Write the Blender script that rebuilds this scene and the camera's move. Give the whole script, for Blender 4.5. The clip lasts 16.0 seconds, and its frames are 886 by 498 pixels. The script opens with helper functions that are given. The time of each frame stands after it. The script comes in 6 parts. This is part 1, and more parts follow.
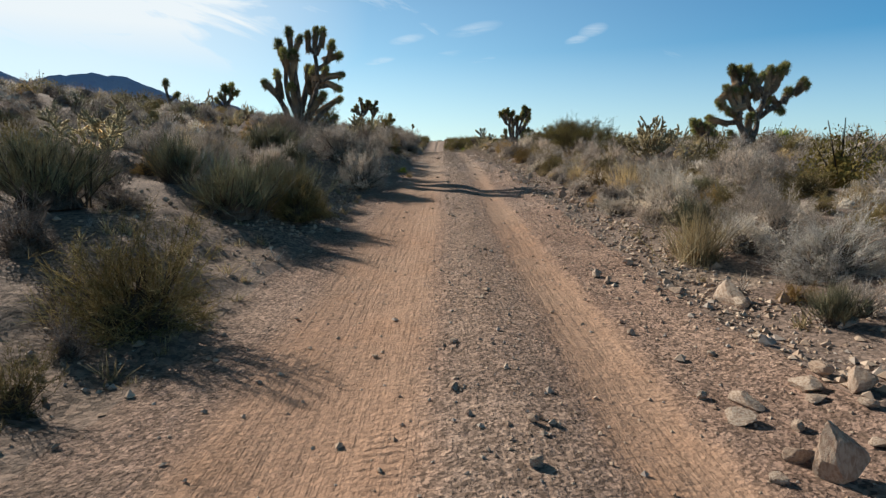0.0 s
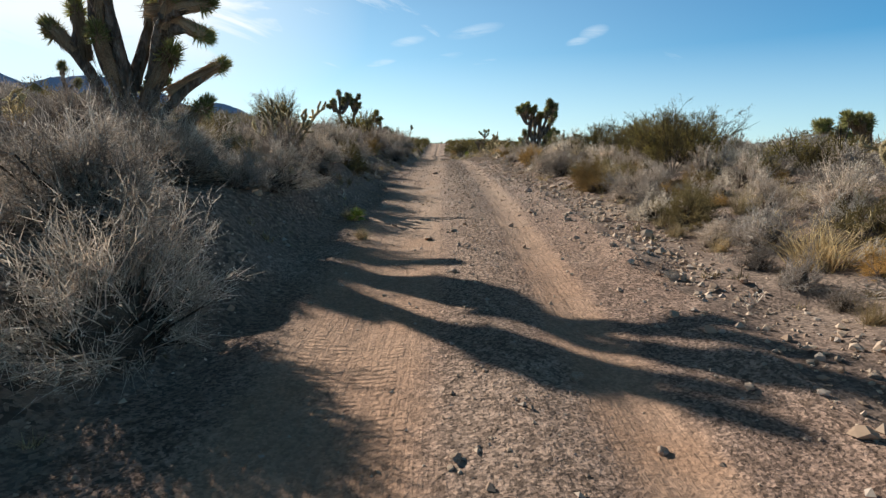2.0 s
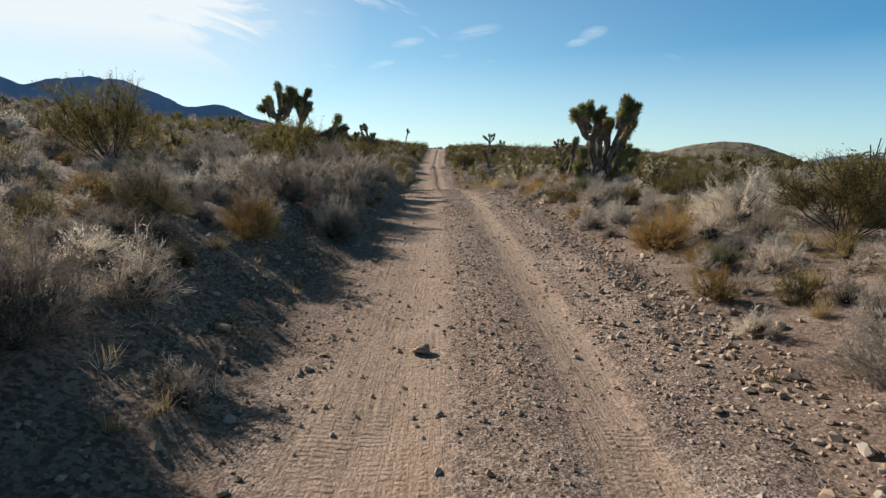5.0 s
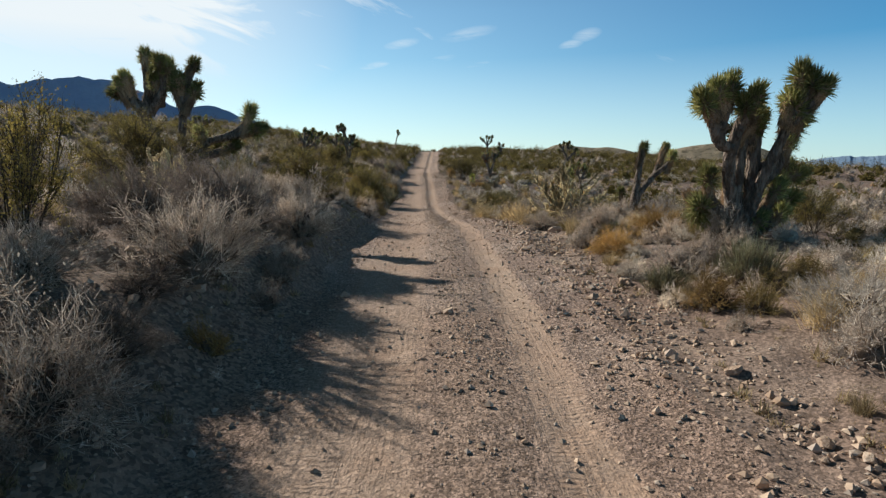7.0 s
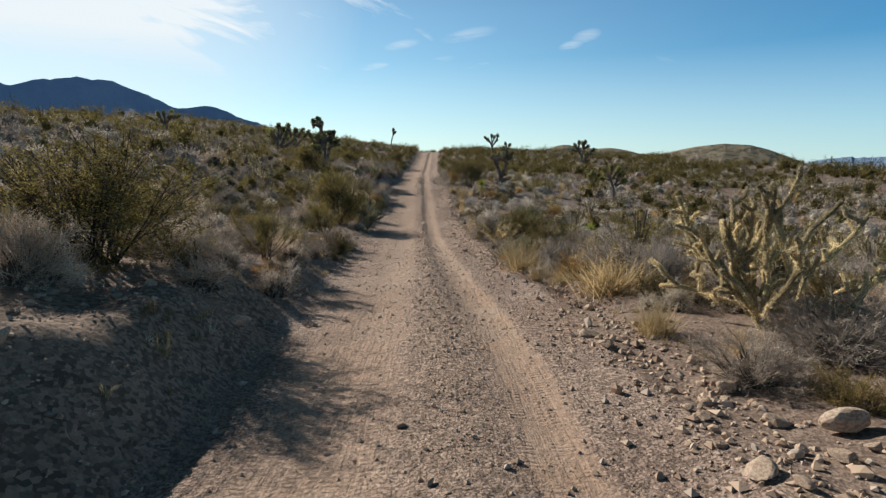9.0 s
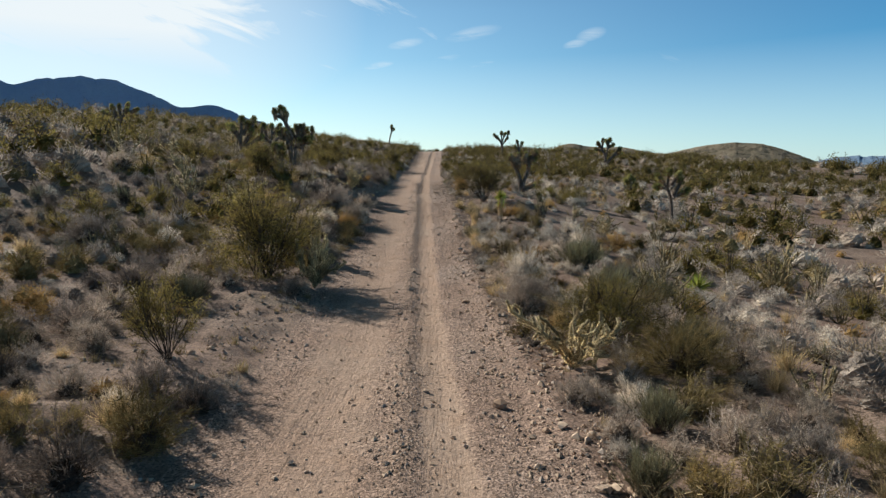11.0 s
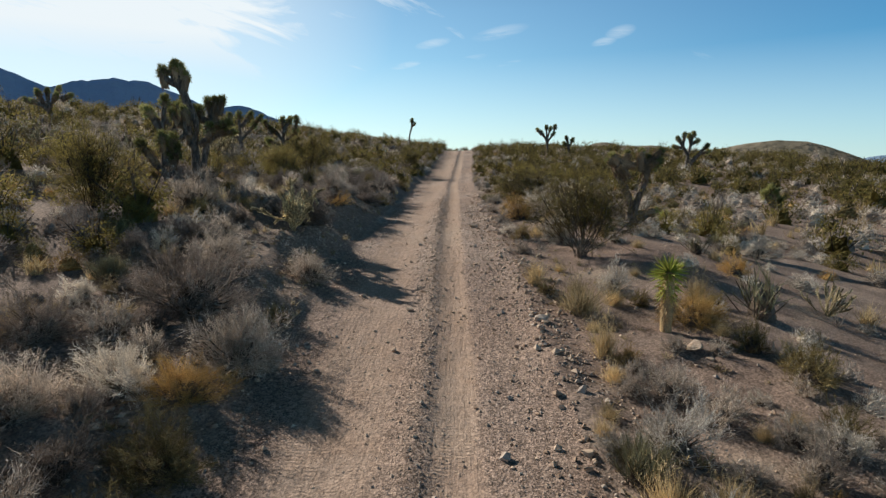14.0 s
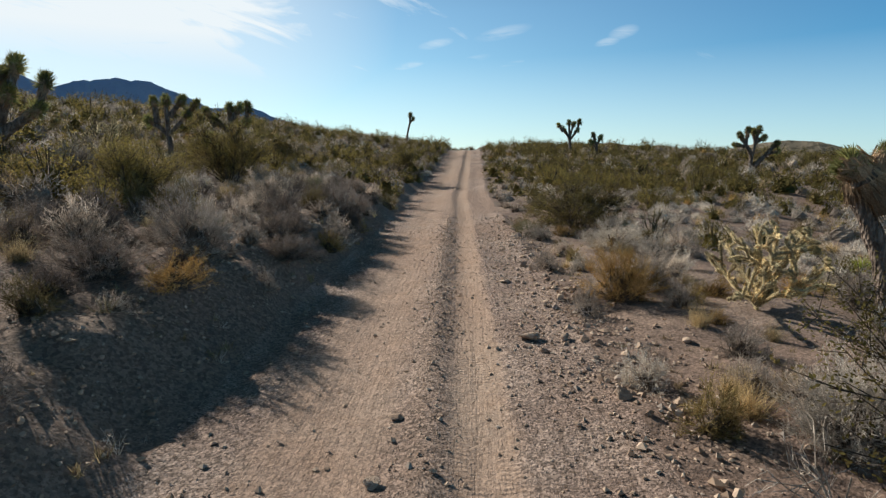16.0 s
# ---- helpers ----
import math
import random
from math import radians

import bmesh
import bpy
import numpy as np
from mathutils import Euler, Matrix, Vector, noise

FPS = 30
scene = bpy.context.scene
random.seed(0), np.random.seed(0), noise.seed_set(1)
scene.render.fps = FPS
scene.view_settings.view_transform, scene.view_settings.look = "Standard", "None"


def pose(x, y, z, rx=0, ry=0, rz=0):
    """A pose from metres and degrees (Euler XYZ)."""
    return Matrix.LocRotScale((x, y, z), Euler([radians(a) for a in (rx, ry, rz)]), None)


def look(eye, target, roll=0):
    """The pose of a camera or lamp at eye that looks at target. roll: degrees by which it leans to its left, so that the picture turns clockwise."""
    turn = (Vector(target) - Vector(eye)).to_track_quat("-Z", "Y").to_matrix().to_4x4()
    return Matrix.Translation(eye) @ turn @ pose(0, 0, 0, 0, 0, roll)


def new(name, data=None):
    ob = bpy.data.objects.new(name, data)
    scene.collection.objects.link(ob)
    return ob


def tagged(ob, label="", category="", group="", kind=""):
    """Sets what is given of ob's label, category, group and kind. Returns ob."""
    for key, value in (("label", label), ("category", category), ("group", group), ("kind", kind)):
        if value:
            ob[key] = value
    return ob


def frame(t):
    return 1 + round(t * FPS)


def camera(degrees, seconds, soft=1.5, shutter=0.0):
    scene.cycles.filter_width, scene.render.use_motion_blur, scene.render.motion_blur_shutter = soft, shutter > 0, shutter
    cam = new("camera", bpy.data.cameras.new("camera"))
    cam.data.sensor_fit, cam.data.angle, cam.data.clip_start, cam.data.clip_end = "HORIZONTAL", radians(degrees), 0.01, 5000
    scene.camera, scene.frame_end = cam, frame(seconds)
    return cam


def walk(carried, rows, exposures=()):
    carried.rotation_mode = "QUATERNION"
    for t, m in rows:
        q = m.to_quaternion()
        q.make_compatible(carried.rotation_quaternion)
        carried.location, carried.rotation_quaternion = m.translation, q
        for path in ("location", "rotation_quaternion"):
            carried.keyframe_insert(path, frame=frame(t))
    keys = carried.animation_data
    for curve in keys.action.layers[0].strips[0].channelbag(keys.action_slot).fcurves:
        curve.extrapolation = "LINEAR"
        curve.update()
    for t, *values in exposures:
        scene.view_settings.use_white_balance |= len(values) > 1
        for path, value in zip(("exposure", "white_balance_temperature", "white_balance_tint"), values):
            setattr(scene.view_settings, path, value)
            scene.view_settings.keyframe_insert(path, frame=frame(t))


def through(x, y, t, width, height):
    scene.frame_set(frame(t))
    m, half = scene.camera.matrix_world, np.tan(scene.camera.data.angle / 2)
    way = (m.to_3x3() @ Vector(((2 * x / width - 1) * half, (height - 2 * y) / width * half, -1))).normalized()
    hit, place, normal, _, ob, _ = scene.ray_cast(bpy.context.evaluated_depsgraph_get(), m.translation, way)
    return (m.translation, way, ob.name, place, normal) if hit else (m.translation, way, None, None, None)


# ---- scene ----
cam = camera(74.3, 16.0, 1.35)
METRES, EYE, TILT, LEAN, TURN = 100.0, 1.6, -8.0, 0.0, 0.0
ROWS = [
    (0.0, 0.0, 0.0, 0.0, 0.0, 0.0, 0.76),
    (0.5, 0.0002, 0.0306, 0.0058, 0.04, 0.05, 0.76),
    (1.0, 0.0005, 0.0617, 0.0119, 0.06, 0.07, 0.77),
    (1.5, 0.0007, 0.0928, 0.0184, 0.09, 0.09, 0.77),
    (2.0, 0.0008, 0.1239, 0.0247, 0.11, 0.16, 0.77),
    (2.5, 0.0008, 0.153, 0.0315, 0.19, 0.16, 0.78),
    (3.0, 0.0006, 0.18, 0.0382, 0.19, 0.19, 0.78),
    (5.5, 0.0005, 0.3232, 0.0742, -0.0, 0.31, 0.86),
    (6.0, 0.0009, 0.3533, 0.081, -0.51, 0.35, 0.88),
    (6.5, 0.0014, 0.3836, 0.0867, -0.51, 0.37, 0.9),
    (7.0, 0.0019, 0.4145, 0.092, -0.49, 0.39, 0.92),
    (7.5, 0.0023, 0.4455, 0.0971, -0.48, 0.42, 0.92),
    (8.0, 0.0026, 0.4761, 0.1021, -0.47, 0.44, 0.91),
    (8.5, 0.0026, 0.5067, 0.1074, -0.49, 0.45, 0.9),
    (9.0, 0.0027, 0.5373, 0.1127, -0.5, 0.47, 0.9),
    (11.5, 0.0047, 0.6935, 0.1404, 0.28, 0.37, 0.84),
    (12.0, 0.0041, 0.7252, 0.1456, 1.08, 0.41, 0.8),
    (12.5, 0.003, 0.7569, 0.151, 1.84, 0.44, 0.75),
    (13.0, 0.0016, 0.7886, 0.1563, 2.29, 0.42, 0.71),
    (13.5, 0.0004, 0.8203, 0.1618, 2.42, 0.38, 0.66),
    (14.0, -0.001, 0.8521, 0.1672, 2.47, 0.37, 0.62),
    (14.5, -0.0025, 0.8842, 0.1724, 2.56, 0.41, 0.6),
    (15.0, -0.0043, 0.9164, 0.178, 2.62, 0.41, 0.58),
    (15.5, -0.0058, 0.9488, 0.1833, 2.66, 0.4, 0.57),
    (16.0, -0.007, 0.9813, 0.1887, 2.75, 0.4, 0.55),
]
walk(cam, [(t, pose(0, 0, EYE, TILT, LEAN, TURN) @ pose(METRES * x, METRES * y, METRES * z, 90 + pitch, roll, yaw)) for t, x, y, z, yaw, pitch, roll in ROWS],
     [(0.0, 0.2), (1.0, 0.23), (1.5, 0.29), (2.0, 0.36), (2.5, 0.42), (3.0, 0.40), (5.5, 0.2), (16.0, 0.2)])

# ---- sky, sun ----
SUN_AZ = math.atan2(-0.74, 0.67)      # to the left of the way ahead
SUN_EL = radians(30)
world = bpy.data.worlds.new("desert_sky")
scene.world = world
world.use_nodes = True


WISPS = ((3.1, 11.75, 1.8, 0.45), (-3.2, 12.55, 2.8, 0.6), (-12.7, 11.25, 1.2, 0.45), (-14.1, 12.0, 1.4, 0.6), (-0.55, 10.35, 1.6, 0.35), (5.75, 9.85, 1.6, 0.35), (-4.0, 9.8, 1.3, 0.25))


def build_sky():
    nt = world.node_tree
    nt.nodes.clear()
    N = nt.nodes.new
    L = nt.links.new
    out, bg = N("ShaderNodeOutputWorld"), N("ShaderNodeBackground")
    sky = N("ShaderNodeTexSky")
    sky.sky_type = "NISHITA"
    sky.sun_disc = False
    sky.sun_elevation, sky.sun_rotation = SUN_EL, SUN_AZ
    sky.air_density, sky.dust_density, sky.ozone_density = 1.0, 0.15, 2.0
    sky.altitude = 900
    tc, sep = N("ShaderNodeTexCoord"), N("ShaderNodeSeparateXYZ")
    L(tc.outputs["Generated"], sep.inputs[0])

    def math_node(op, a, b=None, c=None, clamp=False):
        m = N("ShaderNodeMath")
        m.operation, m.use_clamp = op, clamp
        for i, v in enumerate((a, b, c)):
            if v is None:
                continue
            if isinstance(v, (int, float)):
                m.inputs[i].default_value = v
            else:
                L(v, m.inputs[i])
        return m.outputs[0]
    # a flat layer of thin cloud high above
    zz = math_node("MAXIMUM", sep.outputs[2], 0.02)
    px, py = math_node("DIVIDE", sep.outputs[0], zz), math_node("DIVIDE", sep.outputs[1], zz)
    comb = N("ShaderNodeCombineXYZ")
    L(px, comb.inputs[0])
    L(py, comb.inputs[1])
    mp = N("ShaderNodeMapping")
    mp.inputs["Rotation"].default_value = (0, 0, radians(62))
    mp.inputs["Scale"].default_value = (0.75, 1.05, 1)
    L(comb.outputs[0], mp.inputs[0])
    n1 = N("ShaderNodeTexNoise")
    n1.inputs["Scale"].default_value = 0.55
    n1.inputs["Detail"].default_value = 9
    n1.inputs["Roughness"].default_value = 0.55
    n1.inputs["Distortion"].default_value = 0.9
    L(mp.outputs[0], n1.inputs[0])
    n2 = N("ShaderNodeTexNoise")
    n2.inputs["Scale"].default_value, n2.inputs["Detail"].default_value = 2.4, 8
    n2.inputs["Roughness"].default_value, n2.inputs["Distortion"].default_value = 0.6, 1.2
    L(mp.outputs[0], n2.inputs[0])
    # a veil of bright cloud round the sun's side, thinning out to the right
    dot = N("ShaderNodeVectorMath")
    dot.operation = "DOT_PRODUCT"
    L(tc.outputs["Generated"], dot.inputs[0])
    dot.inputs[1].default_value = Vector((-0.60, 0.76, 0.24)).normalized()
    near = math_node("MULTIPLY", math_node("SUBTRACT", dot.outputs["Value"], 0.86), 8.0, None, True)
    bearing, up, slant = radians(24), radians(12), radians(17)
    middle = Vector((-math.sin(bearing) * math.cos(up), math.cos(bearing) * math.cos(up), math.sin(up)))
    side = Vector((math.cos(bearing), math.sin(bearing), 0))
    over = side.cross(middle)
    lines = N("ShaderNodeCombineXYZ")
    for i, (axis, size) in enumerate(((side * math.cos(slant) - over * math.sin(slant), 5.0), (side * math.sin(slant) + over * math.cos(slant), 21.0))):
        v = N("ShaderNodeVectorMath")
        v.operation = "DOT_PRODUCT"
        L(tc.outputs["Generated"], v.inputs[0])
        v.inputs[1].default_value = axis * size
        L(v.outputs["Value"], lines.inputs[i])
    n3 = N("ShaderNodeTexNoise")
    n3.inputs["Scale"].default_value, n3.inputs["Detail"].default_value = 1.0, 8
    n3.inputs["Roughness"].default_value, n3.inputs["Distortion"].default_value = 0.58, 0.7
    L(lines.outputs[0], n3.inputs[0])
    body = math_node("MULTIPLY_ADD", n3.outputs[0], 1.0, math_node("MULTIPLY", n1.outputs[0], 0.25))
    veil = math_node("MULTIPLY", math_node("SUBTRACT", math_node("MULTIPLY_ADD", near, 0.42, body), 0.77), 4.8, None, True)
    # small wisps ahead
    wisps = None
    for bearing, up, long, thin in WISPS:
        b, e = radians(-bearing), radians(up)
        centre = Vector((math.sin(b) * math.cos(e), math.cos(b) * math.cos(e), math.sin(e)))
        right = Vector((math.cos(b), -math.sin(b), 0.18)).normalized()
        over = right.cross(centre)
        w = []
        for axis, size in ((right, long), (over, thin)):
            v = N("ShaderNodeVectorMath")
            v.operation = "DOT_PRODUCT"
            L(tc.outputs["Generated"], v.inputs[0])
            v.inputs[1].default_value = axis
            q = math_node("DIVIDE", math_node("SUBTRACT", v.outputs["Value"], axis.dot(centre)), math.radians(size))
            w.append(math_node("MULTIPLY", q, q))
        blob = math_node("SUBTRACT", 1.0, math_node("ADD", w[0], w[1]), None, True)
        blob = math_node("MULTIPLY", blob, math_node("MULTIPLY", math_node("SUBTRACT", n2.outputs[0], 0.36), 3.2, None, True))
        wisps = blob if wisps is None else math_node("MAXIMUM", wisps, blob)
    ahead = math_node("GREATER_THAN", sep.outputs[1], 0.0)
    wisps = math_node("MULTIPLY", math_node("MULTIPLY", wisps, 0.42), ahead)
    haze = math_node("MULTIPLY", math_node("SUBTRACT", 0.18, sep.outputs[2]), 2.9, None, True)
    amount = math_node("MAXIMUM", math_node("MAXIMUM", math_node("MULTIPLY", veil, math_node("MULTIPLY", math_node("SUBTRACT", sep.outputs[2], 0.10), 9.0, None, True)), math_node("MAXIMUM", wisps, math_node("MULTIPLY", near, 0.58))), haze)
    mix = N("ShaderNodeMix")
    mix.data_type = "RGBA"
    L(amount, mix.inputs["Factor"])
    tint = N("ShaderNodeMix")
    tint.data_type, tint.blend_type = "RGBA", "MULTIPLY"
    tint.inputs["Factor"].default_value = 1.0
    # the air is deeper blue away from the sun
    hue = N("ShaderNodeMix")
    hue.data_type = "RGBA"
    hue.inputs["A"].default_value, hue.inputs["B"].default_value = (0.36, 0.88, 1.10, 1), (1.02, 1.18, 1.08, 1)
    L(math_node("MULTIPLY", math_node("SUBTRACT", dot.outputs["Value"], 0.25), 1.45, None, True), hue.inputs["Factor"])
    # and the unseen sky overhead is dimmed and warmed to weaken the blue fill
    deep = N("ShaderNodeMix")
    deep.data_type, deep.blend_type = "RGBA", "MULTIPLY"
    L(math_node("MULTIPLY", math_node("SUBTRACT", sep.outputs[2], 0.25), 2.0, None, True), deep.inputs["Factor"])
    L(hue.outputs["Result"], deep.inputs["A"])
    deep.inputs["B"].default_value = (0.38, 0.255, 0.145, 1)
    L(deep.outputs["Result"], tint.inputs["B"])
    L(sky.outputs[0], tint.inputs["A"])
    L(tint.outputs["Result"], mix.inputs["A"])
    mix.inputs["B"].default_value = (7.9, 8.6, 9.0, 1)
    L(mix.outputs["Result"], bg.inputs[0])
    bg.inputs[1].default_value = 0.093
    L(bg.outputs[0], out.inputs[0])


build_sky()
sun = new("sun", bpy.data.lights.new("sun", "SUN"))
sun.data.energy, sun.data.angle, sun.data.color = 5.0, radians(0.6), (1.0, 0.93, 0.82)
sun.matrix_world = look((0, 0, 60), (0.74 * math.cos(SUN_EL), -0.67 * math.cos(SUN_EL), 60 - math.sin(SUN_EL)))


# ---- materials ----
class Nodes:
    """Short hand for a node material."""

    def __init__(self, name):
        self.m = bpy.data.materials.new(name)
        self.m.use_nodes = True
        self.t = self.m.node_tree
        self.b = self.t.nodes["Principled BSDF"]
        self.pos = self.add("ShaderNodeTexCoord").outputs["Object"]

    def add(self, kind):
        return self.t.nodes.new(kind)

    def put(self, v, socket):
        if hasattr(v, "is_linked"):
            self.t.links.new(v, socket)
        elif isinstance(v, tuple) and len(v) == 3 and socket.type == "RGBA":
            socket.default_value = (*v, 1)
        else:
            socket.default_value = v

    def noise(self, scale, detail=3, rough=0.55, pos=None, distortion=0.0):
        n = self.add("ShaderNodeTexNoise")
        self.put(pos or self.pos, n.inputs["Vector"])
        n.inputs["Scale"].default_value, n.inputs["Detail"].default_value = scale, detail
        n.inputs["Roughness"].default_value, n.inputs["Distortion"].default_value = rough, distortion
        return n.outputs["Fac"]

    def cells(self, scale, pos=None, output="Distance", feature="F1"):
        n = self.add("ShaderNodeTexVoronoi")
        n.feature = feature
        self.put(pos or self.pos, n.inputs["Vector"])
        n.inputs["Scale"].default_value = scale
        return n.outputs[output]

    def calc(self, op, a, b=0.0, c=0.0, clamp=False):
        n = self.add("ShaderNodeMath")
        n.operation, n.use_clamp = op, clamp
        for s, v in zip(n.inputs, (a, b, c)):
            self.put(v, s)
        return n.outputs[0]

    def band(self, v, lo, hi, a=0.0, b=1.0):
        n = self.add("ShaderNodeMapRange")
        n.interpolation_type = "SMOOTHSTEP"
        for s, q in zip(n.inputs, (v, lo, hi, a, b)):
            self.put(q, s)
        return n.outputs[0]

    def mix(self, f, a, b, how="MIX"):
        n = self.add("ShaderNodeMix")
        n.data_type, n.blend_type = "RGBA", how
        self.put(f, n.inputs["Factor"])
        self.put(a, n.inputs["A"])
        self.put(b, n.inputs["B"])
        return n.outputs["Result"]

    def stretch(self, scale, pos=None):
        n = self.add("ShaderNodeMapping")
        self.put(pos or self.pos, n.inputs["Vector"])
        n.inputs["Scale"].default_value = scale
        return n.outputs[0]

    def attribute(self, name):
        n = self.add("ShaderNodeAttribute")
        n.attribute_name = name
        return n.outputs["Fac"]

    def chance(self):
        return self.add("ShaderNodeObjectInfo").outputs["Random"]

    def island(self):
        return self.add("ShaderNodeNewGeometry").outputs["Random Per Island"]

    def bump(self, h, strength, distance):
        n = self.add("ShaderNodeBump")
        n.inputs["Strength"].default_value, n.inputs["Distance"].default_value = strength, distance
        self.put(h, n.inputs["Height"])
        old = self.b.inputs["Normal"]
        if old.is_linked:
            self.put(old.links[0].from_socket, n.inputs["Normal"])
        self.put(n.outputs[0], old)

    def done(self, colour, rough=0.9, specular=0.2):
        self.put(colour, self.b.inputs["Base Color"])
        self.put(rough, self.b.inputs["Roughness"])
        self.b.inputs["Specular IOR Level"].default_value = specular
        return self.m


def gravel_relief(k, fine=1.0):
    """Bumps of stones of three sizes."""
    k.bump(k.noise(5, 6, 0.7), 0.6 * fine, 0.05)
    k.bump(k.cells(30), 0.5 * fine, 0.012)
    k.bump(k.noise(110, 3, 0.7), 0.5 * fine, 0.006)


def speckle(k, scale, dark, light):
    """Grains of many shades."""
    grey = k.add("ShaderNodeRGBToBW")
    k.put(k.cells(scale, output="Color"), grey.inputs[0])
    return k.mix(k.band(grey.outputs[0], 0.15, 0.85), dark, light)


def rubble_and_shade_colour(k):
    """Dark stony rubble, as on the cut bank, with the bank's shade painted into its tone."""
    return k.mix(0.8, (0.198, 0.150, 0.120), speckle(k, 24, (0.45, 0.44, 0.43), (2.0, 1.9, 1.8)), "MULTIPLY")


def ground_material():
    k = Nodes("desert_soil")
    big, mid = k.noise(0.16, 4), k.noise(1.1, 5)
    c = k.mix(k.band(mid, 0.38, 0.62), (0.205, 0.156, 0.130), (0.285, 0.220, 0.182))
    c = k.mix(k.band(big, 0.40, 0.62), c, (0.230, 0.166, 0.135))
    c = k.mix(k.calc("MULTIPLY", k.band(k.noise(0.45, 3), 0.55, 0.7), 0.6), c, (0.33, 0.265, 0.205))
    c = k.mix(0.6, c, speckle(k, 38, (0.40, 0.40, 0.40), (1.6, 1.55, 1.5)), "MULTIPLY")
    c = k.mix(0.3, c, speckle(k, 19, (0.62, 0.60, 0.58), (1.35, 1.33, 1.3)), "MULTIPLY")
    # dark rubble on the cut bank, which also carries painted shade
    c = k.mix(k.calc("MULTIPLY", k.attribute("rubble"), k.band(k.noise(1.7, 4, 0.7), 0.3, 0.55, 0.45, 0.95)), c, rubble_and_shade_colour(k))
    # plant litter
    c = k.mix(k.calc("MULTIPLY", k.band(k.noise(16, 6, 0.8), 0.52, 0.64), k.band(k.noise(0.8, 3), 0.35, 0.6, 0.35, 1.0)), c, (0.135, 0.096, 0.072))
    gravel_relief(k)
    k.bump(k.calc("MULTIPLY", k.attribute("rubble"), k.noise(11, 5, 0.75)), 0.5, 0.05)
    return k.done(c, 0.92, 0.15)


def road_material():
    k = Nodes("graded_dirt")
    wob = k.calc("MULTIPLY_ADD", k.noise(0.35, 3), 0.30, -0.15)
    fine = k.calc("MULTIPLY_ADD", k.noise(5, 4), 0.22, -0.11)
    v = k.calc("ADD", k.attribute("across"), k.calc("ADD", wob, fine))
    along = k.add("ShaderNodeSeparateXYZ")
    k.put(k.pos, along.inputs[0])
    y = along.outputs[1]
    # two wheel tracks and the stony strip between them, which narrows on the way
    later = k.band(y, 58, 80)
    right_at = k.calc("MULTIPLY_ADD", later, -0.32, 1.03)
    strip_at = k.calc("MULTIPLY_ADD", later, -0.05, 0.22)
    strip_half = k.calc("MULTIPLY_ADD", later, -0.22, 0.42)
    left = k.band(k.calc("ABSOLUTE", k.calc("ADD", v, k.calc("MULTIPLY_ADD", later, -0.15, 0.98))), 0.45, 0.85, 1.0, 0.0)
    left = k.calc("MULTIPLY", left, k.band(y, 30, 50, 1.0, 0.75))
    right = k.band(k.calc("ABSOLUTE", k.calc("SUBTRACT", v, right_at)), 0.20, 0.42, 1.0, 0.0)
    track = k.calc("MAXIMUM", left, right)
    strip = k.band(k.calc("SUBTRACT", k.calc("ABSOLUTE", k.calc("SUBTRACT", v, strip_at)), strip_half), -0.12, 0.10, 1.0, 0.0)
    base = k.mix(k.band(k.noise(0.5, 4), 0.4, 0.62), (0.288, 0.222, 0.190), (0.372, 0.298, 0.256))
    base = k.mix(k.calc("MULTIPLY", k.band(k.noise(0.13, 3), 0.42, 0.6), 0.5), base, (0.325, 0.235, 0.185))
    dust = k.mix(k.band(k.noise(0.22, 3), 0.4, 0.65), (0.400, 0.288, 0.220), (0.435, 0.330, 0.258))
    dust = k.mix(k.calc("MULTIPLY", k.band(k.noise(1.3, 4), 0.5, 0.68), 0.5), dust, (0.40, 0.272, 0.192))
    c = k.mix(k.calc("MULTIPLY", track, 0.92), base, dust)
    red = k.band(k.calc("MULTIPLY_ADD", k.noise(0.2, 3), 20.0, y), 20, 44, 1.0, 0.0)
    c = k.mix(k.calc("MULTIPLY", red, k.calc("MULTIPLY_ADD", track, 0.25, 0.70)), c, k.mix(1.0, c, (1.05, 0.905, 0.80), "MULTIPLY"))
    c = k.mix(k.calc("MULTIPLY", strip, 0.42), c, k.mix(k.noise(7, 4), (0.255, 0.190, 0.150), (0.36, 0.282, 0.228)))
    amount = k.calc("MULTIPLY_ADD", track, -0.55, 0.85)
    c = k.mix(amount, c, speckle(k, 46, (0.42, 0.41, 0.40), (1.55, 1.5, 1.45)), "MULTIPLY")
    c = k.mix(k.calc("MULTIPLY", amount, 0.6), c, speckle(k, 17, (0.6, 0.58, 0.57), (1.35, 1.33, 1.32)), "MULTIPLY")
    c = k.mix(k.calc("MULTIPLY", k.band(k.noise(12, 5, 0.75), 0.54, 0.64), 0.5), c, (0.19, 0.128, 0.09))
    # the same rubble and painted shade over the lane's left edge
    c = k.mix(k.calc("MULTIPLY", k.attribute("rubble"), 0.7), c, rubble_and_shade_colour(k))
    # tyre tread pressed into the dust, broken by later traffic
    w = k.add("ShaderNodeTexWave")
    w.wave_type, w.bands_direction, w.wave_profile = "BANDS", "Y", "SIN"
    w.inputs["Scale"].default_value, w.inputs["Distortion"].default_value = 4.4, 4.0
    w.inputs["Detail"].default_value, w.inputs["Detail Scale"].default_value = 3, 2.2
    k.put(k.pos, w.inputs["Vector"])
    patch = k.calc("MULTIPLY", k.band(k.noise(0.6, 2), 0.38, 0.6), k.band(k.noise(3.5, 3), 0.36, 0.56))
    lines = k.band(k.noise(8, 2, 0.5, k.stretch((1.4, 0.06, 1))), 0.40, 0.52)
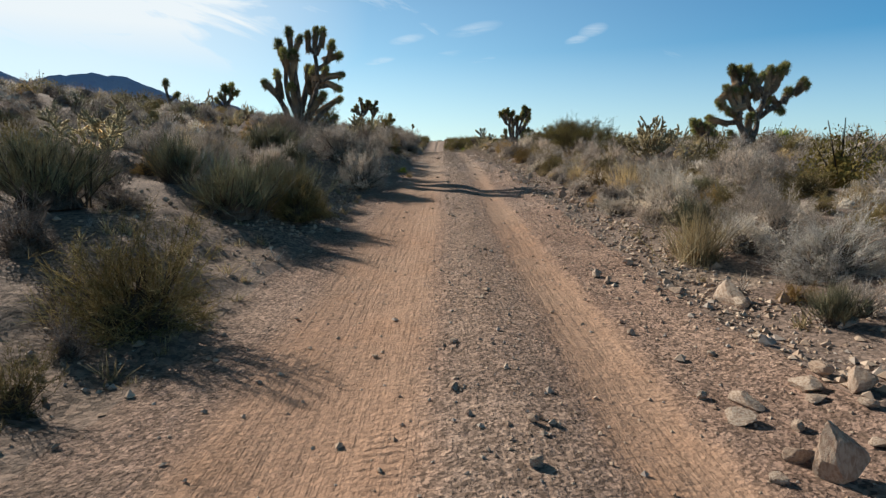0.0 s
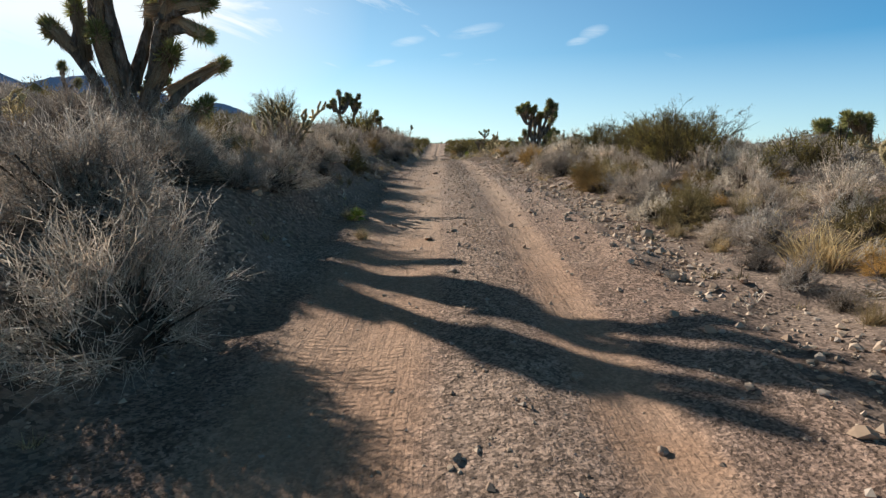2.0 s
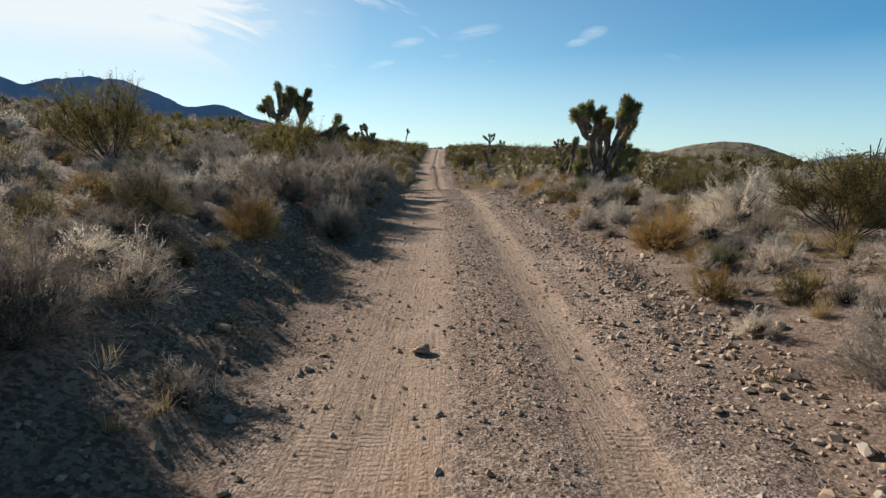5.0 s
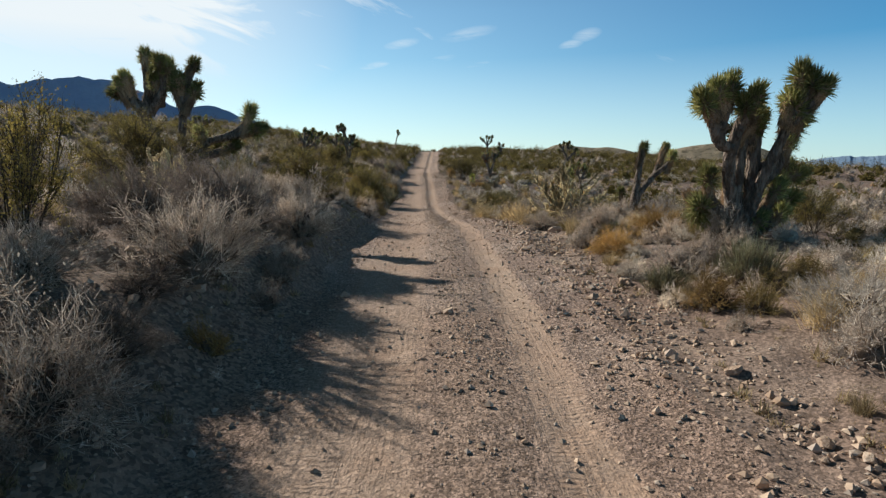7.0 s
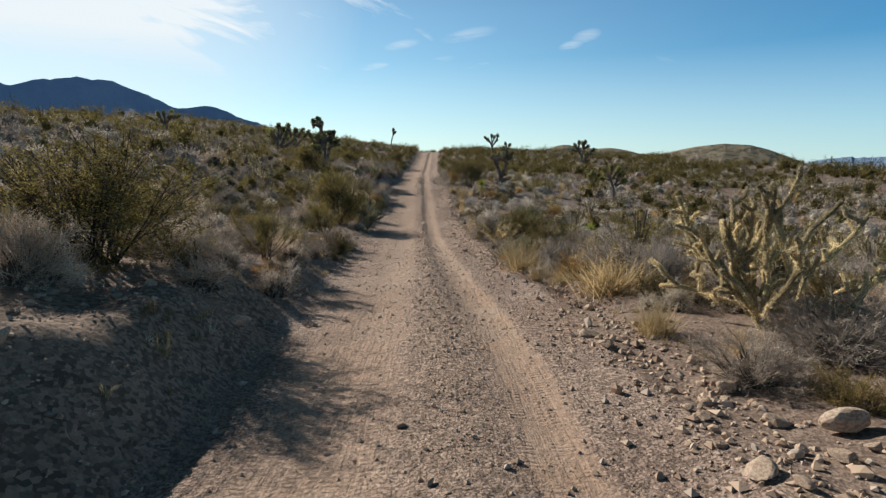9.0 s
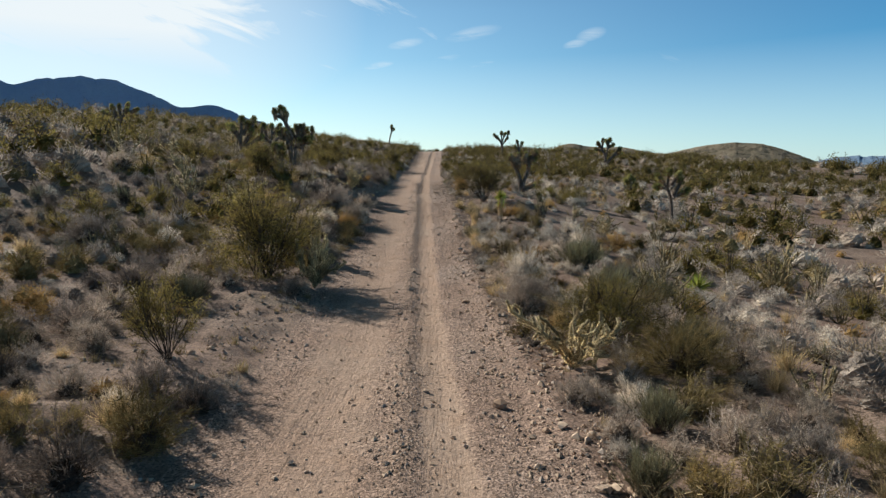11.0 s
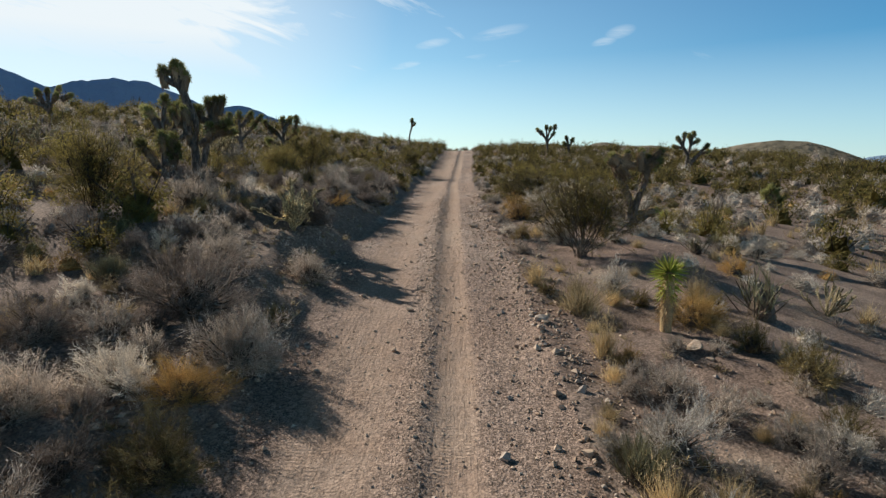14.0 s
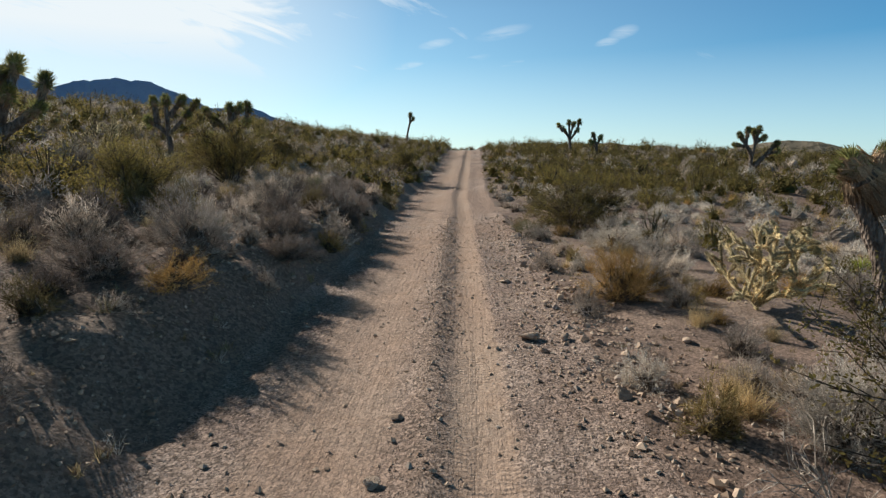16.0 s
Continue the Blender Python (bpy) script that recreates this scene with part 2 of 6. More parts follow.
    k.bump(k.calc("MULTIPLY", w.outputs["Fac"], k.calc("MULTIPLY", track, k.calc("MULTIPLY", patch, lines))), 0.8, 0.012)
    k.bump(k.noise(2.0, 5, 0.65, k.stretch((6, 0.30, 1))), 0.75, 0.035)
    stony = k.calc("MULTIPLY_ADD", track, -0.6, 1.0)
    k.bump(k.calc("MULTIPLY", k.noise(9, 6, 0.72), stony), 0.9, 0.055)
    k.bump(k.noise(22, 4, 0.65), 0.6, 0.014)
    k.bump(k.calc("MULTIPLY", k.cells(40), stony), 0.6, 0.014)
    k.bump(k.noise(120, 3, 0.7), 0.45, 0.005)
    return k.done(c, 0.93, 0.12)


def rock_material():
    k = Nodes("desert_rock")
    c = k.mix(k.chance(), (0.46, 0.335, 0.245), (0.60, 0.49, 0.385))
    c = k.mix(k.band(k.noise(7, 5), 0.4, 0.65), c, (0.35, 0.235, 0.17))
    c = k.mix(k.band(k.noise(30, 3), 0.58, 0.7), c, (0.50, 0.44, 0.38))
    k.bump(k.noise(18, 6, 0.65), 0.6, 0.03)
    return k.done(c, 0.88, 0.2)


def pebble_material():
    k = Nodes("loose_gravel")
    r = k.island()
    c = k.mix(r, (0.33, 0.23, 0.163), (0.60, 0.465, 0.352))
    c = k.mix(k.band(k.calc("FRACT", k.calc("MULTIPLY", r, 37.0)), 0.8, 0.85), c, (0.44, 0.365, 0.305))
    k.bump(k.noise(60, 3), 0.4, 0.006)
    return k.done(c, 0.9, 0.18)


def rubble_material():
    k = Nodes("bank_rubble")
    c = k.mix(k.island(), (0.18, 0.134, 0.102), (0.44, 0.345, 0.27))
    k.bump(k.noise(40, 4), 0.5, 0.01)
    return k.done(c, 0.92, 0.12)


def hill_material(name, a, b, relief=0.8, spots=1.0):
    k = Nodes(name)
    c = k.mix(k.band(k.noise(0.012, 6, 0.6), 0.35, 0.65), a, b)
    c = k.mix(k.calc("MULTIPLY", k.band(k.noise(0.09, 4, 0.7), 0.5, 0.62), spots), c, tuple(q * 0.6 for q in a))
    k.bump(k.noise(0.02, 8, 0.65), relief, 20)
    return k.done(c, 1.0, 0.0)


def plant_material(name, a, b, rough=0.75, through=0.25, dry=None):
    """Leaf or twig: each blade and each plant a little different."""
    k = Nodes(name)
    c = k.mix(k.island(), a, b)
    shift = k.mix(k.chance(), (0.66, 0.68, 0.70), (1.32, 1.29, 1.22))
    c = k.mix(1.0, c, shift, "MULTIPLY")
    where = k.add("ShaderNodeNewGeometry").outputs["Position"]
    c = k.mix(1.0, c, k.mix(k.band(k.noise(0.9, 2, 0.6, where), 0.36, 0.64), (0.62, 0.61, 0.60), (1.38, 1.36, 1.33)), "MULTIPLY")
    fine = k.add("ShaderNodeTexNoise")
    k.put(where, fine.inputs["Vector"])
    fine.inputs["Scale"].default_value, fine.inputs["Detail"].default_value, fine.inputs["Roughness"].default_value = 55, 4, 0.7
    c = k.mix(1.0, c, k.mix(k.band(fine.outputs["Fac"], 0.36, 0.62), (0.62, 0.6, 0.58), (1.25, 1.23, 1.2)), "MULTIPLY")
    if dry:
        c = k.mix(k.band(k.noise(3.5, 2), 0.52, 0.64), c, dry)
    m = k.done(c, rough, 0.1)
    if through:
        t = k.add("ShaderNodeBsdfTranslucent")
        k.put(c, t.inputs[0])
        s = k.add("ShaderNodeMixShader")
        s.inputs[0].default_value = through
        out = next(n for n in k.t.nodes if n.type == "OUTPUT_MATERIAL")
        k.put(k.b.outputs[0], s.inputs[1])
        k.put(t.outputs[0], s.inputs[2])
        k.put(s.outputs[0], out.inputs[0])
    return m


def bark_material():
    k = Nodes("shaggy_bark")
    c = k.mix(k.band(k.noise(9, 4, 0.6, k.stretch((1, 1, 0.35))), 0.4, 0.62), (0.115, 0.09, 0.073), (0.25, 0.20, 0.165))
    k.bump(k.cells(22, k.stretch((1, 1, 0.4))), 1.0, 0.07)
    k.bump(k.noise(70, 3), 0.5, 0.01)
    return k.done(c, 0.95, 0.1)


SOIL, ROAD, ROCK, PEBBLE = ground_material(), road_material(), rock_material(), pebble_material()
# haze over the far mountain is painted into its blue base colour
FAR_DARK = hill_material("far_mountain_hazed_rock", (0.27, 0.33, 0.48), (0.30, 0.36, 0.50), 0.1, 0.15)
FAR_TAN = hill_material("near_hill_scrub", (0.20, 0.175, 0.13), (0.28, 0.235, 0.18))
# likewise the distant range: rock colour shifted to pale blue for haze
FAR_BLUE = hill_material("distant_range_hazed_rock", (0.20, 0.30, 0.44), (0.24, 0.34, 0.47))
BARK, RUBBLE = bark_material(), rubble_material()


# ---- the lie of the land ----
PROFILE_Y = [-200, -40, 0, 6, 16.6, 24, 30, 36, 42, 52, 59, 64, 72, 80, 85, 89.5, 94, 99, 105.5, 112, 120, 131, 140, 154, 170, 183, 195, 206, 225, 260, 400, 900, 4500]
PROFILE_Z = [-7, -2.0, 0.0, 0.18, 0.8, 1.4, 1.85, 2.08, 2.45, 2.9, 3.05, 2.98, 2.6, 2.33, 2.36, 2.56, 3.02, 3.58, 4.2, 4.36, 4.6, 4.95, 5.3, 6.5, 8.1, 9.3, 9.95, 10.0, 9.6, 8.6, 6, 2, -20]
LANE_Y = [-200, 5, 38, 61, 73, 85, 106, 137, 156, 195, 260, 4500]
LANE_X = [0, 0.2, 0.45, 0.2, -0.25, -0.75, -1.35, -2.0, -1.8, -1.6, -2.5, -2.5]
# slope of the land beside the lane, rising (+) or falling (-), by the way along it
RIGHT_Y = [-200, 0, 30, 56, 75, 95, 110, 135, 160, 200, 300, 4500]
RIGHT_S = [0.06, 0.10, 0.11, 0.12, -0.02, -0.15, -0.17, -0.05, -0.01, -0.03, -0.04, -0.004]
LEFT_Y = [-200, 0, 23, 56, 75, 88, 104, 140, 200, 300, 4500]
LEFT_S = [0.08, 0.10, 0.13, 0.13, 0.13, 0.15, 0.16, 0.15, 0.14, 0.10, 0.01]
BANK_Y = [-200, 0, 15, 23, 40, 56, 66, 76, 84, 92, 104, 112, 130, 200, 4500]
BANK_H = [0.2, 0.35, 0.75, 1.0, 0.82, 1.12, 0.7, 0.3, 0.15, 0.35, 0.8, 1.05, 0.7, 0.4, 0.2]
# the whole land falls to the right, in degrees, by the way along it
CROSS_Y = [-200, 12, 31, 45, 66, 82, 95, 4500]
CROSS_A = [0.76, 0.76, 0.62, 0.45, 0.27, 0.05, 0.03, 0.0]
HALF = 2.0


def smooth_table(q, xs, ys):
    """A table read with soft corners."""
    q = np.asarray(q, float)
    w = np.where(np.abs(q) < 240, 3.0, 15.0)
    return sum(np.interp(q + d * w, xs, ys) for d in (-1, -0.5, 0, 0.5, 1)) / 5


def lane(y):
    return smooth_table(y, LANE_Y, LANE_X)


def hash2(ix, iy, seed):
    h = (ix * 374761393 + iy * 668265263 + seed * 974711) & 0xFFFFFFFF
    h = ((h ^ (h >> 13)) * 1274126177) & 0xFFFFFFFF
    return ((h ^ (h >> 16)) & 0xFFFF) / 65535.0


def grain(x, y, size, seed=0):
    """Smooth noise from -1 to 1 with lumps of that size."""
    x, y = np.asarray(x, float) / size, np.asarray(y, float) / size
    ix, iy = np.floor(x).astype(np.int64), np.floor(y).astype(np.int64)
    fx, fy = x - ix, y - iy
    fx, fy = fx * fx * (3 - 2 * fx), fy * fy * (3 - 2 * fy)
    a, b = hash2(ix, iy, seed), hash2(ix + 1, iy, seed)
    c, d = hash2(ix, iy + 1, seed), hash2(ix + 1, iy + 1, seed)
    return 2 * ((a * (1 - fx) + b * fx) * (1 - fy) + (c * (1 - fx) + d * fx) * fy) - 1


def step(a, b, v):
    s = np.clip((v - a) / (b - a), 0, 1)
    return s * s * (3 - 2 * s)


def height(x, y):
    x, y = np.asarray(x, float), np.asarray(y, float)
    u = x - lane(y)
    z = smooth_table(y, PROFILE_Y, PROFILE_Z) - np.radians(smooth_table(y, CROSS_Y, CROSS_A)) * np.clip(x, -60, 60)
    # right side: a short slope beside the lane, then a long fall to the plain
    r = np.maximum(u - HALF - 0.4 - 3.8 * step(60, 95, y), 0)
    reach = 4.2 + 11.8 * step(60, 90, y)
    z = z + smooth_table(y, RIGHT_Y, RIGHT_S) * np.minimum(r, reach)
    fall = 0.045 - 0.005 * step(60, 90, y) + 0.02 * step(120, 170, y)
    z = z - fall * np.clip(u - 17, 0, 110) - 0.006 * np.clip(u - 127, 0, 3000)
    # left side: a cut bank, then a steady rise
    l = np.maximum(-u - HALF + 0.1, 0)
    ll = np.where(l < 55, l, 55 + np.minimum(l - 55, 300) * 0.04)
    bank = smooth_table(y, BANK_Y, BANK_H)
    z = z + bank * step(0.1, 1.6 + 0.9 * np.maximum(1 - step(14, 19, y), step(28, 33, y) * (1 - step(46, 51, y))) + 0.4 * grain(x, y, 2.5, 17), l) + smooth_table(y, LEFT_Y, LEFT_S) * np.maximum(ll - 1.2, 0)
    # lane: two ruts, a stony ridge between, a berm along each side
    on = 1 - step(1.9, 2.5, np.abs(u))
    wob = 0.10 * grain(x, y, 9.0, 5)
    later = step(58, 80, y)
    rut = np.exp(-((u + 0.98 - 0.15 * later + wob) / 0.45) ** 2) * 0.045 + np.exp(-((u - 1.03 + 0.32 * later + wob) / 0.30) ** 2) * 0.05
    z = z - rut * on + (0.035 + 0.02 * later) * np.exp(-((u - 0.22 + 0.05 * later + wob) / (0.30 - 0.12 * later)) ** 2) * on
    z = z + 0.10 * np.exp(-((u - 2.25) / 0.35) ** 2) * (0.6 + 0.6 * grain(x, y, 3.0, 8))
    z = z + 0.014 * grain(x, y, 0.45, 6) * on + 0.007 * grain(x, y, 0.2, 7)
    off = 1 - on
    z = z + off * (0.07 * grain(x, y, 1.3, 1) + 0.04 * grain(x, y, 0.55, 2) + 0.02 * grain(x, y, 0.3, 12))
    z = z + step(0.2, 0.8, l) * (1 - step(2.0, 3.5, l)) * (0.09 * grain(x, y, 0.7, 31) + 0.05 * grain(x, y, 0.37, 32))
    wide = step(3, 14, np.abs(u))
    z = z + wide * (0.25 * grain(x, y, 9, 3) + 0.35 * grain(x, y, 31, 4))
    z = z + step(200, 900, np.hypot(x, y)) * 4 * grain(x, y, 210, 9)
    return z


# ---- mesh helpers ----
def mesh_of(name, verts, faces, material, smooth=False):
    me = bpy.data.meshes.new(name)
    me.from_pydata([tuple(v) for v in verts], [], [tuple(f) for f in faces])
    for m in material if isinstance(material, (list, tuple)) else [material]:
        me.materials.append(m)
    if smooth:
        me.polygons.foreach_set("use_smooth", np.ones(len(me.polygons), bool))
    me.update()
    return me


def array_mesh(name, verts, faces, material, smooth=False):
    """A mesh from arrays; all faces have the same number of corners."""
    me = bpy.data.meshes.new(name)
    verts, faces = np.asarray(verts, np.float32), np.asarray(faces, np.int32)
    n, w = faces.shape
    me.vertices.add(len(verts))
    me.vertices.foreach_set("co", verts.ravel())
    me.loops.add(n * w)
    me.loops.foreach_set("vertex_index", faces.ravel())
    me.polygons.add(n)
    me.polygons.foreach_set("loop_start", np.arange(0, n * w, w, dtype=np.int32))
    me.polygons.foreach_set("use_smooth", np.full(n, smooth))
    me.materials.append(material)
    me.update(calc_edges=True)
    return me


def child(name, me, parent, label=""):
    ob = new(name, me)
    ob.parent = parent
    return tagged(ob, label)


# ---- ground and road: one sheet, cut along the lane's edges ----
def spread(first, last, step_size, growth):
    out, d = [first], step_size
    while out[-1] < last:
        out.append(out[-1] + d)
        d *= growth
    return out


side_out = spread(4.6, 4200, 0.16, 1.12)[1:]
across = np.array([-q for q in side_out[::-1]] + list(np.linspace(-4.6, 4.6, 93)) + side_out)
along = np.array([-q for q in spread(4, 400, 0.5, 1.25)[::-1]] + list(np.arange(-3.6, 126, 0.15)) + spread(126, 4400, 0.18, 1.04))


def build_ground():
    U, Y = np.meshgrid(across, along)
    fade = np.clip(1 - (np.abs(U) - 30) / 100, 0, 1)
    X = U + lane(Y) * fade
    Z = height(X, Y)
    nx, ny = len(across), len(along)
    i = np.arange(nx * ny).reshape(ny, nx)
    quads = np.stack([i[:-1, :-1], i[:-1, 1:], i[1:, 1:], i[1:, :-1]], -1).reshape(-1, 4)
    mid_u = (U[:-1, :-1] + U[1:, 1:]).ravel() / 2
    mid_y = (Y[:-1, :-1] + Y[1:, 1:]).ravel() / 2
    lane_faces = (np.abs(mid_u) < 2.3) & (mid_y < 215) & (mid_y > -60)
    co = np.stack([X, Y, Z], -1).reshape(-1, 3)
    for name, mask, mat in (("ground", ~lane_faces, SOIL), ("road", lane_faces, ROAD)):
        f = quads[mask]
        used = np.unique(f)
        back = np.zeros(nx * ny, np.int32)
        back[used] = np.arange(len(used))
        me = array_mesh(name, co[used], back[f], mat, True)
        me.attributes.new("across", "FLOAT", "POINT").data.foreach_set("value", U.ravel()[used].astype(np.float32))
        # rubble mask, stretched to darken the shaded foot of the bank too
        side = -U - HALF
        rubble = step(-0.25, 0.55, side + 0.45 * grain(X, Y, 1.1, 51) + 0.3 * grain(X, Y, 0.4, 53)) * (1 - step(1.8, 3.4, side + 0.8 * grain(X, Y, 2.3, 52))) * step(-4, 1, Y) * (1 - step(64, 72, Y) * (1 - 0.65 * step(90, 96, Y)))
        me.attributes.new("rubble", "FLOAT", "POINT").data.foreach_set("value", rubble.ravel()[used].astype(np.float32))
        ob = new(name, me)
        label = "stony reddish desert soil with sparse scrub" if name == "ground" else "sandy graded dirt track with tyre ruts and loose gravel"
        tagged(ob, label, name, kind="structure")


build_ground()


# ---- far hills ----
def ridge(name, bearing, width, dist, depth, top, material, label, seed, rough=0.25, foot=-40.0, seen_from=(0, 70), smooth=True):
    """A hill of that crest height, placed about a point of the way; bearing and width in degrees left of the way ahead; top(s) for s in 0..1 along it."""
    n, m = 140, 26
    verts, faces = [], []
    for a in range(n + 1):
        s = a / n
        ang = radians(bearing + width * (0.5 - s))
        crest = top(s)
        for b in range(m + 1):
            q = b / m
            shape = (1 - abs(2 * q - 1)) ** 1.15
            d = dist + (q - 0.5) * depth
            x, y = seen_from[0] - math.sin(ang) * d, seen_from[1] + math.cos(ang) * d
            p = Vector((x / 160, y / 160, seed))
            lumps = noise.fractal(p, 0.9, 2.1, 6)
            gull = 1 - abs(noise.fractal(Vector((s * width * 0.55, q * 2.2, seed + 7)), 1.0, 2.0, 4))
            z = foot + (crest - foot) * (shape + rough * 0.9 * (gull - 0.6) * shape * (1 - shape) * 2) + lumps * crest * 0.4 * rough * shape * (1 - shape)
            verts.append((x, y, z))
    for a in range(n):
        for b in range(m):
            i = a * (m + 1) + b
            faces.append((i, i + 1, i + m + 2, i + m + 1))
    ob = new(name, mesh_of(name, verts, faces, material, smooth))
    return tagged(ob, label, "mountain" if "mountain" in name else "hill", kind="structure")


def skyline(bearing, width, dist, eye, crag, *marks):
    """A crest through (degrees left, degrees up) marks as seen from afar, roughened."""
    xs, ys = [m[0] for m in marks], [m[1] for m in marks]

    def top(s):
        b = bearing + width * (0.5 - s)
        up = sum(np.interp(b + d, xs[::-1], ys[::-1]) for d in (-0.2, 0, 0.2)) / 3
        up += crag * noise.fractal(Vector((b * 2.2, dist * 0.01, 0)), 0.8, 2.0, 5)
        return eye + dist * math.tan(radians(up))
    return top

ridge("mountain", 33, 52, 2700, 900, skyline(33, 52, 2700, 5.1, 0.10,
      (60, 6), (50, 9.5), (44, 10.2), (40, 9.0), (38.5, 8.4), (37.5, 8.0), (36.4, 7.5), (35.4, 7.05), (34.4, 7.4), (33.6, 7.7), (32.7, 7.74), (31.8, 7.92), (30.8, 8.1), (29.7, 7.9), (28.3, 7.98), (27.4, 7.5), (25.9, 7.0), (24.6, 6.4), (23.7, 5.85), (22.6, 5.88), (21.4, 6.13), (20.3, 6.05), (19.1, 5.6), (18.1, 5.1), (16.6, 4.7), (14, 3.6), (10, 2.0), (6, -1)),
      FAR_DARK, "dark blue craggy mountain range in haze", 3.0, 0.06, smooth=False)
ridge("hill", -21.5, 25, 800, 330, skyline(-21.5, 25, 800, 4.2, 0.03,
      (-8, 1.0), (-10.3, 1.9), (-11.4, 2.35), (-12.4, 2.45), (-13.6, 2.15), (-15.2, 2.0), (-16.4, 2.05), (-17.6, 1.85), (-19, 1.45), (-20.6, 1.3), (-21.8, 1.6), (-23.6, 1.95), (-25.9, 2.15), (-28.1, 1.95), (-29.6, 1.45), (-31, 0.85), (-32.3, 0.25), (-35, -0.9)),
      FAR_TAN, "low rounded tan hill dotted with scrub", 5.0, 0.12, -12.0, (0.3, 53))
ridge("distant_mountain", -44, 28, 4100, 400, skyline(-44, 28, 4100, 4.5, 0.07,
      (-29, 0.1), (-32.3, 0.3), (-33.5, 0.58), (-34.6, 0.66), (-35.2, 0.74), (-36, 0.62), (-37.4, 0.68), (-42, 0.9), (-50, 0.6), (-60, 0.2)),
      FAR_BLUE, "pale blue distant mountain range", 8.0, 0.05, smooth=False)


# ---- plants: building blocks ----
class Shape:
    """Gathers triangles."""

    def __init__(self, seed):
        self.v, self.f, self.n = [], [], 0
        self.r = np.random.default_rng(seed)

    def add(self, verts, tris):
        self.v.append(verts.reshape(-1, 3))
        self.f.append(tris.reshape(-1, 3) + self.n)
        self.n += verts.size // 3

    def unit(self, n):
        d = self.r.normal(size=(n, 3))
        return d / np.linalg.norm(d, axis=1)[:, None]

    def blades(self, p, d, length, width, bend=0.0, keel=0.15):
        """Narrow tapering blades from p along d; bend pulls the tips down (or up)."""
        n = len(p)
        length, width = np.broadcast_to(length, n)[:, None], np.broadcast_to(width, n)[:, None]
        side = np.cross(d, self.unit(n))
        side /= np.linalg.norm(side, axis=1)[:, None] + 1e-9
        lift = np.cross(side, d)
        mid = p + d * length * 0.5 + lift * width * keel + [0, 0, -0.25] * length * np.broadcast_to(bend, n)[:, None]
        tip = p + d * length + [0, 0, -1.0] * length * np.broadcast_to(bend, n)[:, None]
        v = np.stack([p - side * width * 0.5, p + side * width * 0.5, mid - side * width * 0.45, mid + side * width * 0.45, tip], 1)
        b = np.arange(n)[:, None, None] * 5
        self.add(v, b + np.array([[0, 1, 3], [0, 3, 2], [2, 3, 4]]))

    def hairs(self, p, d, length, width, bend=0.0):
        """Fine twigs, one triangle each."""
        n = len(p)
        length, width = np.broadcast_to(length, n)[:, None], np.broadcast_to(width, n)[:, None]
        side = np.cross(d, self.unit(n))
        side /= np.linalg.norm(side, axis=1)[:, None] + 1e-9
        tip = p + d * length + [0, 0, -1.0] * length * np.broadcast_to(bend, n)[:, None]
        v = np.stack([p - side * width * 0.5, p + side * width * 0.5, tip], 1)
        self.add(v, np.arange(n)[:, None, None] * 3 + np.array([[0, 1, 2]]))

    def leaves(self, p, size):
        """Small diamond leaves turned every way."""
        n = len(p)
        size = np.broadcast_to(size, n)[:, None]
        a = self.unit(n)
        b = np.cross(a, self.unit(n))
        b /= np.linalg.norm(b, axis=1)[:, None] + 1e-9
        v = np.stack([p - a * size, p + b * size * 0.5, p + a * size, p - b * size * 0.5], 1)
        self.add(v, np.arange(n)[:, None, None] * 4 + np.array([[0, 1, 2], [0, 2, 3]]))

    def sticks(self, p, q, r0, r1):
        """Three-sided tapering twigs from p to q."""
        n = len(p)
        d = q - p
        d = d / (np.linalg.norm(d, axis=1)[:, None] + 1e-9)
        a = np.cross(d, self.unit(n))
        a /= np.linalg.norm(a, axis=1)[:, None] + 1e-9
        b = np.cross(d, a)
        r0, r1 = np.broadcast_to(r0, n)[:, None], np.broadcast_to(r1, n)[:, None]
        ring = [(math.cos(w), math.sin(w)) for w in (0, 2.094, 4.189)]
        v = np.stack([p + (a * c + b * s) * r0 for c, s in ring] + [q + (a * c + b * s) * r1 for c, s in ring], 1)
        f = np.array([[0, 1, 4], [0, 4, 3], [1, 2, 5], [1, 5, 4], [2, 0, 3], [2, 3, 5]])
        self.add(v, np.arange(n)[:, None, None] * 6 + f)

    def tube(self, points, radii, sides=9, lumps=0.0):
        """A round limb along points, closed at its end."""
        pts = np.asarray(points, float)
        n = len(pts)
        t = np.gradient(pts, axis=0)
        t /= np.linalg.norm(t, axis=1)[:, None] + 1e-9
        ref = np.array([0.31, 0.95, 0.05])
        rings = []
        for i in range(n):
            a = np.cross(t[i], ref)
            a /= np.linalg.norm(a)
            b = np.cross(t[i], a)
            w = np.arange(sides) * 2 * math.pi / sides
            rad = radii[i] * (1 + lumps * self.r.uniform(-1, 1, sides))
            rings.append(pts[i] + (np.outer(np.cos(w), a) + np.outer(np.sin(w), b)) * rad[:, None])
        rings.append(np.repeat(pts[-1:] + t[-1] * radii[-1] * 0.6, sides, 0))
        v = np.concatenate(rings)
        tris = []
        for i in range(n):
            for k in range(sides):
                a, b = i * sides + k, i * sides + (k + 1) % sides
                tris += [(a, b, b + sides), (a, b + sides, a + sides)]
        self.add(v, np.array(tris))

    def mesh(self, name, material, smooth=False):
        return array_mesh(name, np.concatenate(self.v), np.concatenate(self.f), material, smooth)


def dome(r, n, low=0.0, power=1.0):
    """Directions over a half ball, and how far out (0..1)."""
    w = r.uniform(0, 2 * math.pi, n)
    z = r.uniform(low, 1, n) ** power
    s = np.sqrt(np.clip(1 - z * z, 0, 1))
    return np.stack([np.cos(w) * s, np.sin(w) * s, z], 1)


